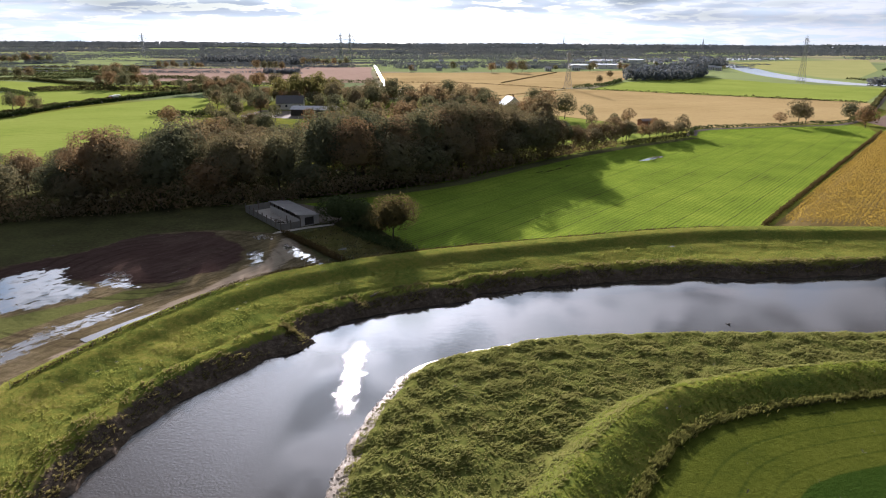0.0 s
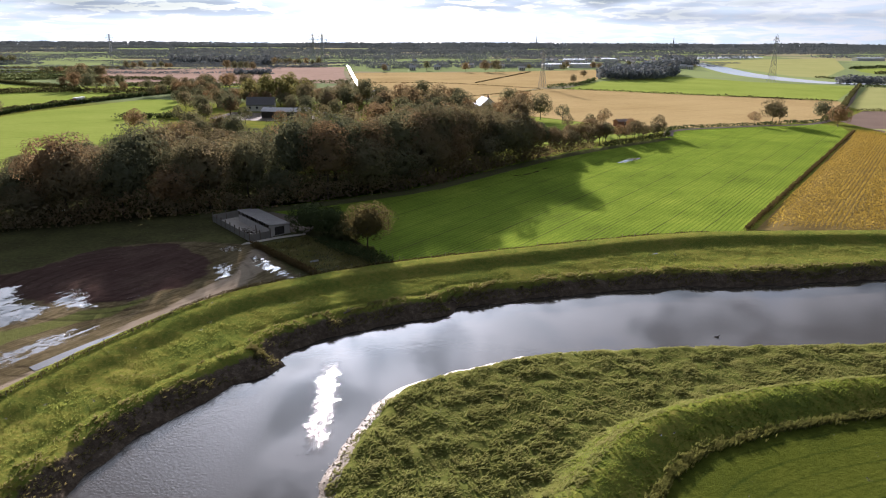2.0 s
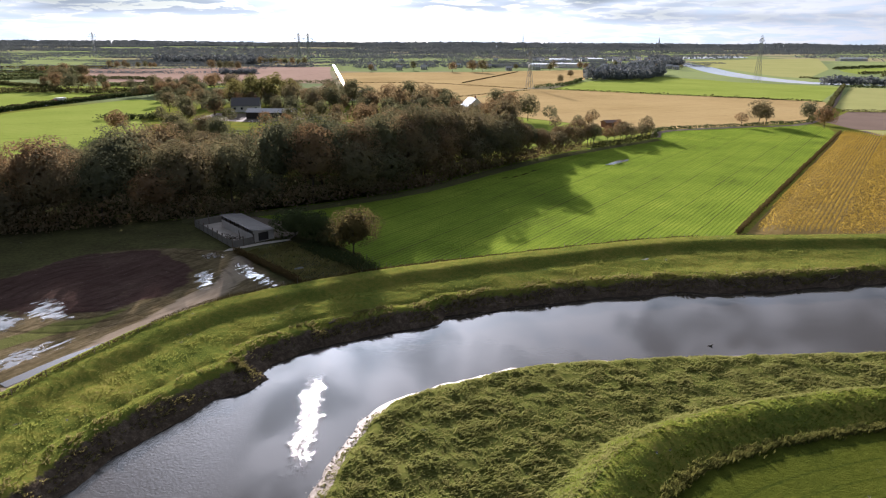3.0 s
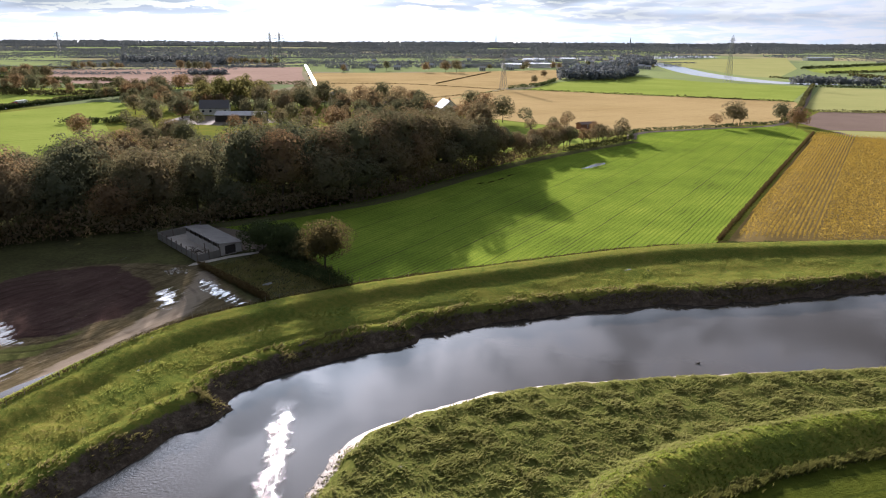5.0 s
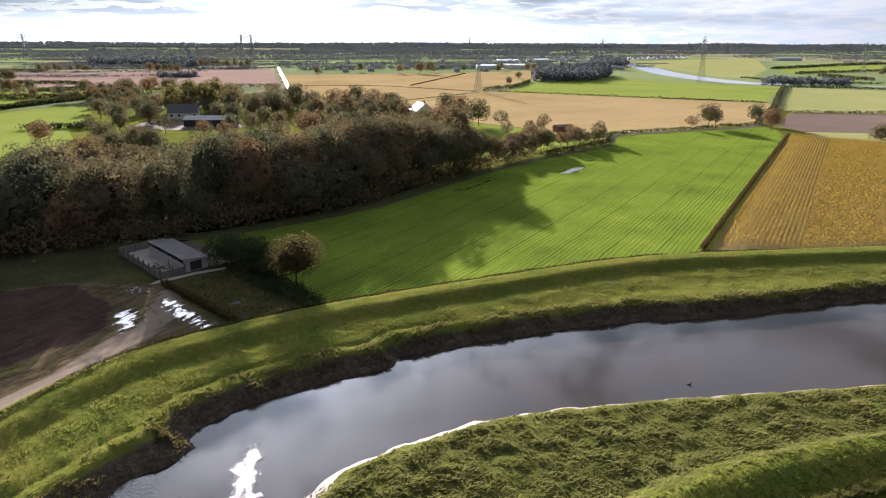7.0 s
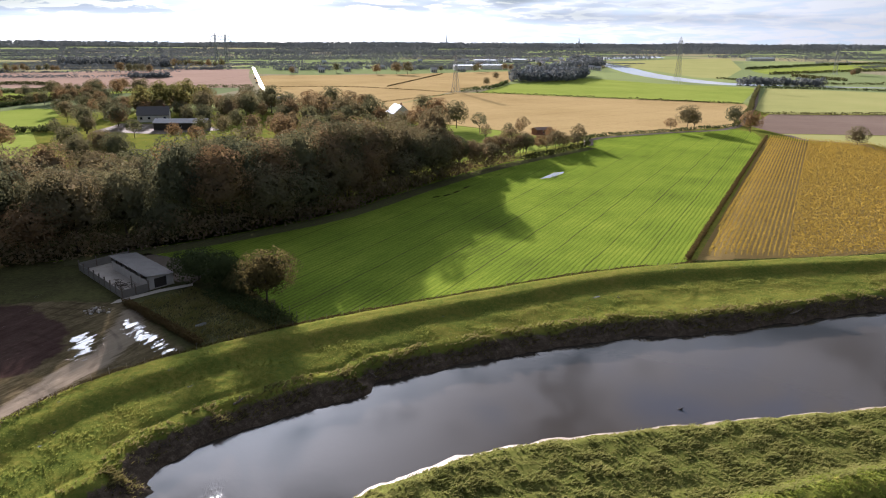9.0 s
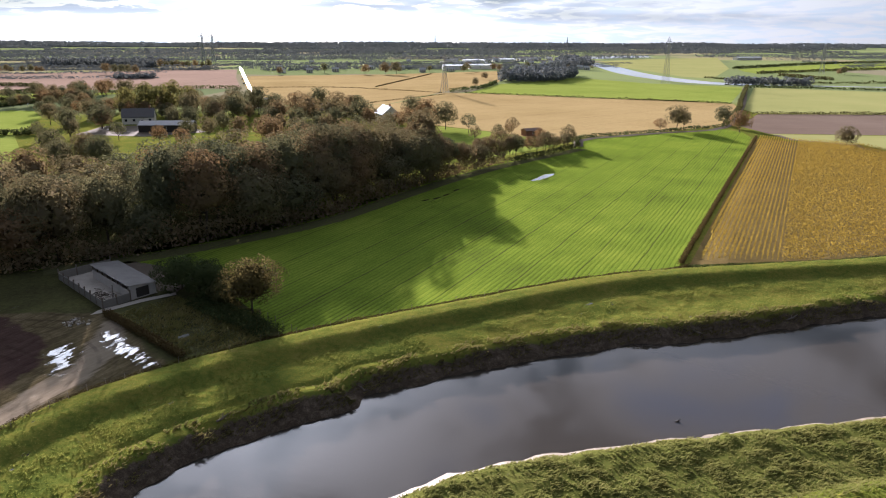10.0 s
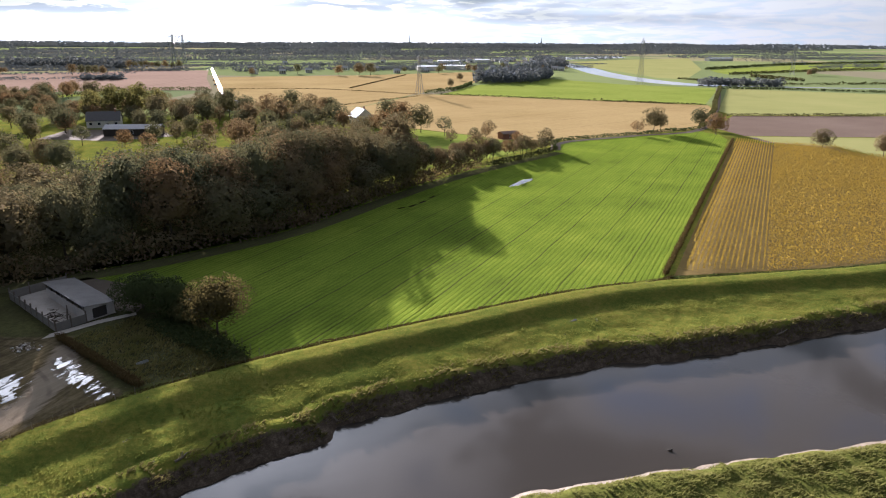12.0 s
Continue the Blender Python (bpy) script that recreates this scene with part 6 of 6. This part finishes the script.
# ---- houses ----
def house(name, x, y, turn, w, d, h, rise, wall, roof, label, windows=3, storeys=1, chimney=True, group="", base=0.0):
    """A gabled house: walls, two roof slopes, windows with frames, a door, a chimney."""
    top = empty(name, pose(x, y, base, 0, 0, turn))
    bm = bmesh.new()
    v = [bm.verts.new(p) for p in ((-w / 2, -d / 2, 0), (w / 2, -d / 2, 0), (w / 2, d / 2, 0), (-w / 2, d / 2, 0), (-w / 2, -d / 2, h), (w / 2, -d / 2, h), (w / 2, d / 2, h), (-w / 2, d / 2, h), (-w / 2, 0, h + rise), (w / 2, 0, h + rise))]
    for f in ((0, 1, 5, 4), (2, 3, 7, 6), (1, 2, 6, 9, 5), (3, 0, 4, 8, 7), (3, 2, 1, 0), (4, 5, 9, 8), (6, 7, 8, 9)):
        bm.faces.new([v[i] for i in f])
    part("wall", bm, wall, top)
    for q in (-1, 1):
        bm = bmesh.new()
        n = Vector((0, q * rise, d / 2)).normalized() * 0.18
        o = 0.4
        eave = Vector((0, q * (d / 2 + o), h - o * rise / (d / 2)))
        ridge = Vector((0, 0, h + rise))
        c = []
        for px in (-w / 2 - 0.3, w / 2 + 0.3):
            for e in (eave, ridge):
                for lift in (0.02, 1.0):
                    c.append(bm.verts.new(Vector((px, e.y, e.z)) + n * lift))
        for f in ((0, 1, 3, 2), (4, 6, 7, 5), (0, 4, 5, 1), (2, 3, 7, 6), (1, 5, 7, 3), (0, 2, 6, 4)):
            bm.faces.new([c[i] for i in f])
        bmesh.ops.recalc_face_normals(bm, faces=bm.faces[:])
        part("roof", bm, roof, top)
    for s in range(storeys):
        for i in range(windows):
            px = -w / 2 + w * (i + 0.5) / windows
            pz = h * (s + 0.55) / storeys
            door = s == 0 and i == windows // 2 and windows > 1
            size = (1.0, 0.08, 2.0) if door else (1.2, 0.08, 1.15)
            fr = part("door" if door else "window", a_box((size[0] + 0.16, 0.1, size[2] + 0.16), (px, -d / 2 - 0.02, 1.08 if door else pz)), MAT["white_paint"], top)
            part("panel" if door else "pane", a_box((size[0], 0.06, size[2]), (px, -d / 2 - 0.06, 1.06 if door else pz)), MAT["darkboard"] if door else MAT["glass"], fr)
    if chimney:
        part("chimney", a_box((0.7, 0.7, 1.8), (w * 0.36, 0, h + rise + 0.5), 0.03), MAT["brick"], top)
    tagged(top, label, "house", group=group)
    return top


house("farmhouse", -86, 394, 4, 15, 8, 3.6, 3.8, MAT["white_wall"], MAT["slate"], "white farmhouse with a dark slate roof", 4)
house("barn", -66, 359, -6, 24, 8, 3.2, 1.5, MAT["darkboard"], MAT["pale_sheet"], "long low dark barn with a grey roof", 1, 1, False)
house("farmhouse", 38, 380, -78, 13, 9, 4.6, 3.8, MAT["white_wall"], MAT["glare_roof"], "white gabled house among trees", 3, 2)
house("bungalow", -30, 473, 20, 15, 8, 3.0, 2.8, MAT["white_wall"], MAT["glare_roof"], "white bungalow with a pale roof by the road", 3)
house("shed", 10, 452, -4, 26, 9, 3.2, 1.4, MAT["block"], MAT["sheet"], "long pale farm shed behind trees", 1, 1, False)
house("shed", -112, 418, 8, 9, 5, 2.6, 1.0, MAT["darkboard"], MAT["sheet"], "small dark shed beside the pasture", 1, 1, False)
house("shed", 96, 318, 18, 8, 4, 2.3, 0.8, MAT["brick"], MAT["tile"], "small field shed behind the hedge", 1, 1, False)
VILLAGE = [house("cottage", 0, 960, 0, 8, 6, 3.6, 2.4, MAT["white_wall"], MAT["glare_roof"], "distant white village house", 3, 2, True, "village houses"),
           house("cottage", 34, 985, 0, 9, 6, 3.6, 2.6, MAT["white_wall"], MAT["glare_roof"], "distant pale village house", 3, 2, True, "village houses")]
for k in range(18):
    u = rng.uniform(0, 1) ** 0.8
    x = -60 + 460 * u + rng.uniform(-6, 6)
    y = 930 + 90 * u + rng.uniform(-18, 30) if k < 9 else 1080 + rng.uniform(-60, 320)
    copy_thing(VILLAGE[int(rng.rand() < 0.25)], pose(x, y, 0, 0, 0, rng.uniform(-30, 30)))
for k in range(30):
    copy_thing(VILLAGE[int(rng.rand() < 0.5)], pose(rng.uniform(250, 480), rng.uniform(1210, 1450), 0, 0, 0, rng.uniform(-40, 40)))
for k in range(44):
    u = rng.uniform(0, 1)
    copy_thing(VILLAGE[int(rng.rand() < 0.5)], pose(310 + 330 * u + rng.uniform(-30, 30), 1380 + 260 * u + rng.uniform(-60, 60), 0, 0, 0, rng.uniform(-60, 60)))
for x, y, w in [(300, 1320, 40), (380, 1380, 30), (250, 1060, 34), (205, 1040, 30), (980, 1500, 70)]:
    house("warehouse", x, y, rng.uniform(-12, 12), w, 16, 5.5, 1.6, MAT["white_wall"], MAT["glare_roof"], "distant pale farm warehouse", 1, 1, False, "distant warehouses")


# ---- masts on the skyline ----
def mast(x, y, h, w, label):
    top = empty("mast", pose(x, y, 0))
    v, f = [], []
    tube(v, f, (0, 0, 0), (0, 0, h * 0.7), w, w * 0.7, 6)
    mesh_object("shaft", v, f, MAT["steel"], top)
    v, f = [], []
    tube(v, f, (0, 0, h * 0.7), (0, 0, h), w * 0.5, w * 0.2, 6)
    mesh_object("spire", v, f, MAT["steel"], top)
    tagged(top, label, "mast")


mast(750, 4300, 76, 2.6, "thin grey mast on the skyline")
mast(1582, 4300, 62, 4.5, "grey tower on the skyline")

# ---- vehicles ----
def lorry(x, y, turn):
    top = empty("lorry", pose(x, y, 0.09, 0, 0, turn))
    part("body", a_box((8.0, 2.5, 2.7), (0.8, 0, 2.2), 0.06), MAT["white_paint"], top)
    cab = part("cab", a_box((2.0, 2.4, 2.3), (-4.3, 0, 1.75), 0.15), MAT["red_paint"], top, "red cab")
    part("windscreen", a_box((0.05, 2.1, 0.9), (-5.31, 0, 2.2)), MAT["glass"], cab)
    for px in (-4.3, 2.2, 3.4):
        for py in (-1.1, 1.1):
            bm = bmesh.new()
            bmesh.ops.create_cone(bm, cap_ends=True, segments=16, radius1=0.5, radius2=0.5, depth=0.3, matrix=pose(px, py, 0.5, 90))
            part("wheel", bm, MAT["tyre"], top)
    tagged(top, "white box lorry with a red cab on the lane", "lorry")


def car(x, y, turn, paint, label):
    top = empty("car", pose(x, y, 0.09, 0, 0, turn))
    bm = bmesh.new()
    box(bm, (4.2, 1.75, 0.62), (0, 0, 0.62), 0.12)
    part("body", bm, paint, top)
    bm = bmesh.new()
    box(bm, (2.3, 1.55, 0.55), (-0.2, 0, 1.18), 0.2)
    part("cabin", bm, MAT["glass"], top)
    for px in (-1.3, 1.3):
        for py in (-0.8, 0.8):
            bm = bmesh.new()
            bmesh.ops.create_cone(bm, cap_ends=True, segments=14, radius1=0.32, radius2=0.32, depth=0.22, matrix=pose(px, py, 0.32, 90))
            part("wheel", bm, MAT["tyre"], top)
    tagged(top, label, "car")


lorry(-208, 443, 75)
car(-80, 381, 10, MAT["white_paint"], "white car parked in the farmyard")
car(-50, 372, 40, MAT["white_paint"], "white car parked beside the barn")
car(-70, 800, 83, MAT["darkboard"], "dark car on the straight road")
car(-62, 720, 83, MAT["darkboard"], "dark car on the straight road")
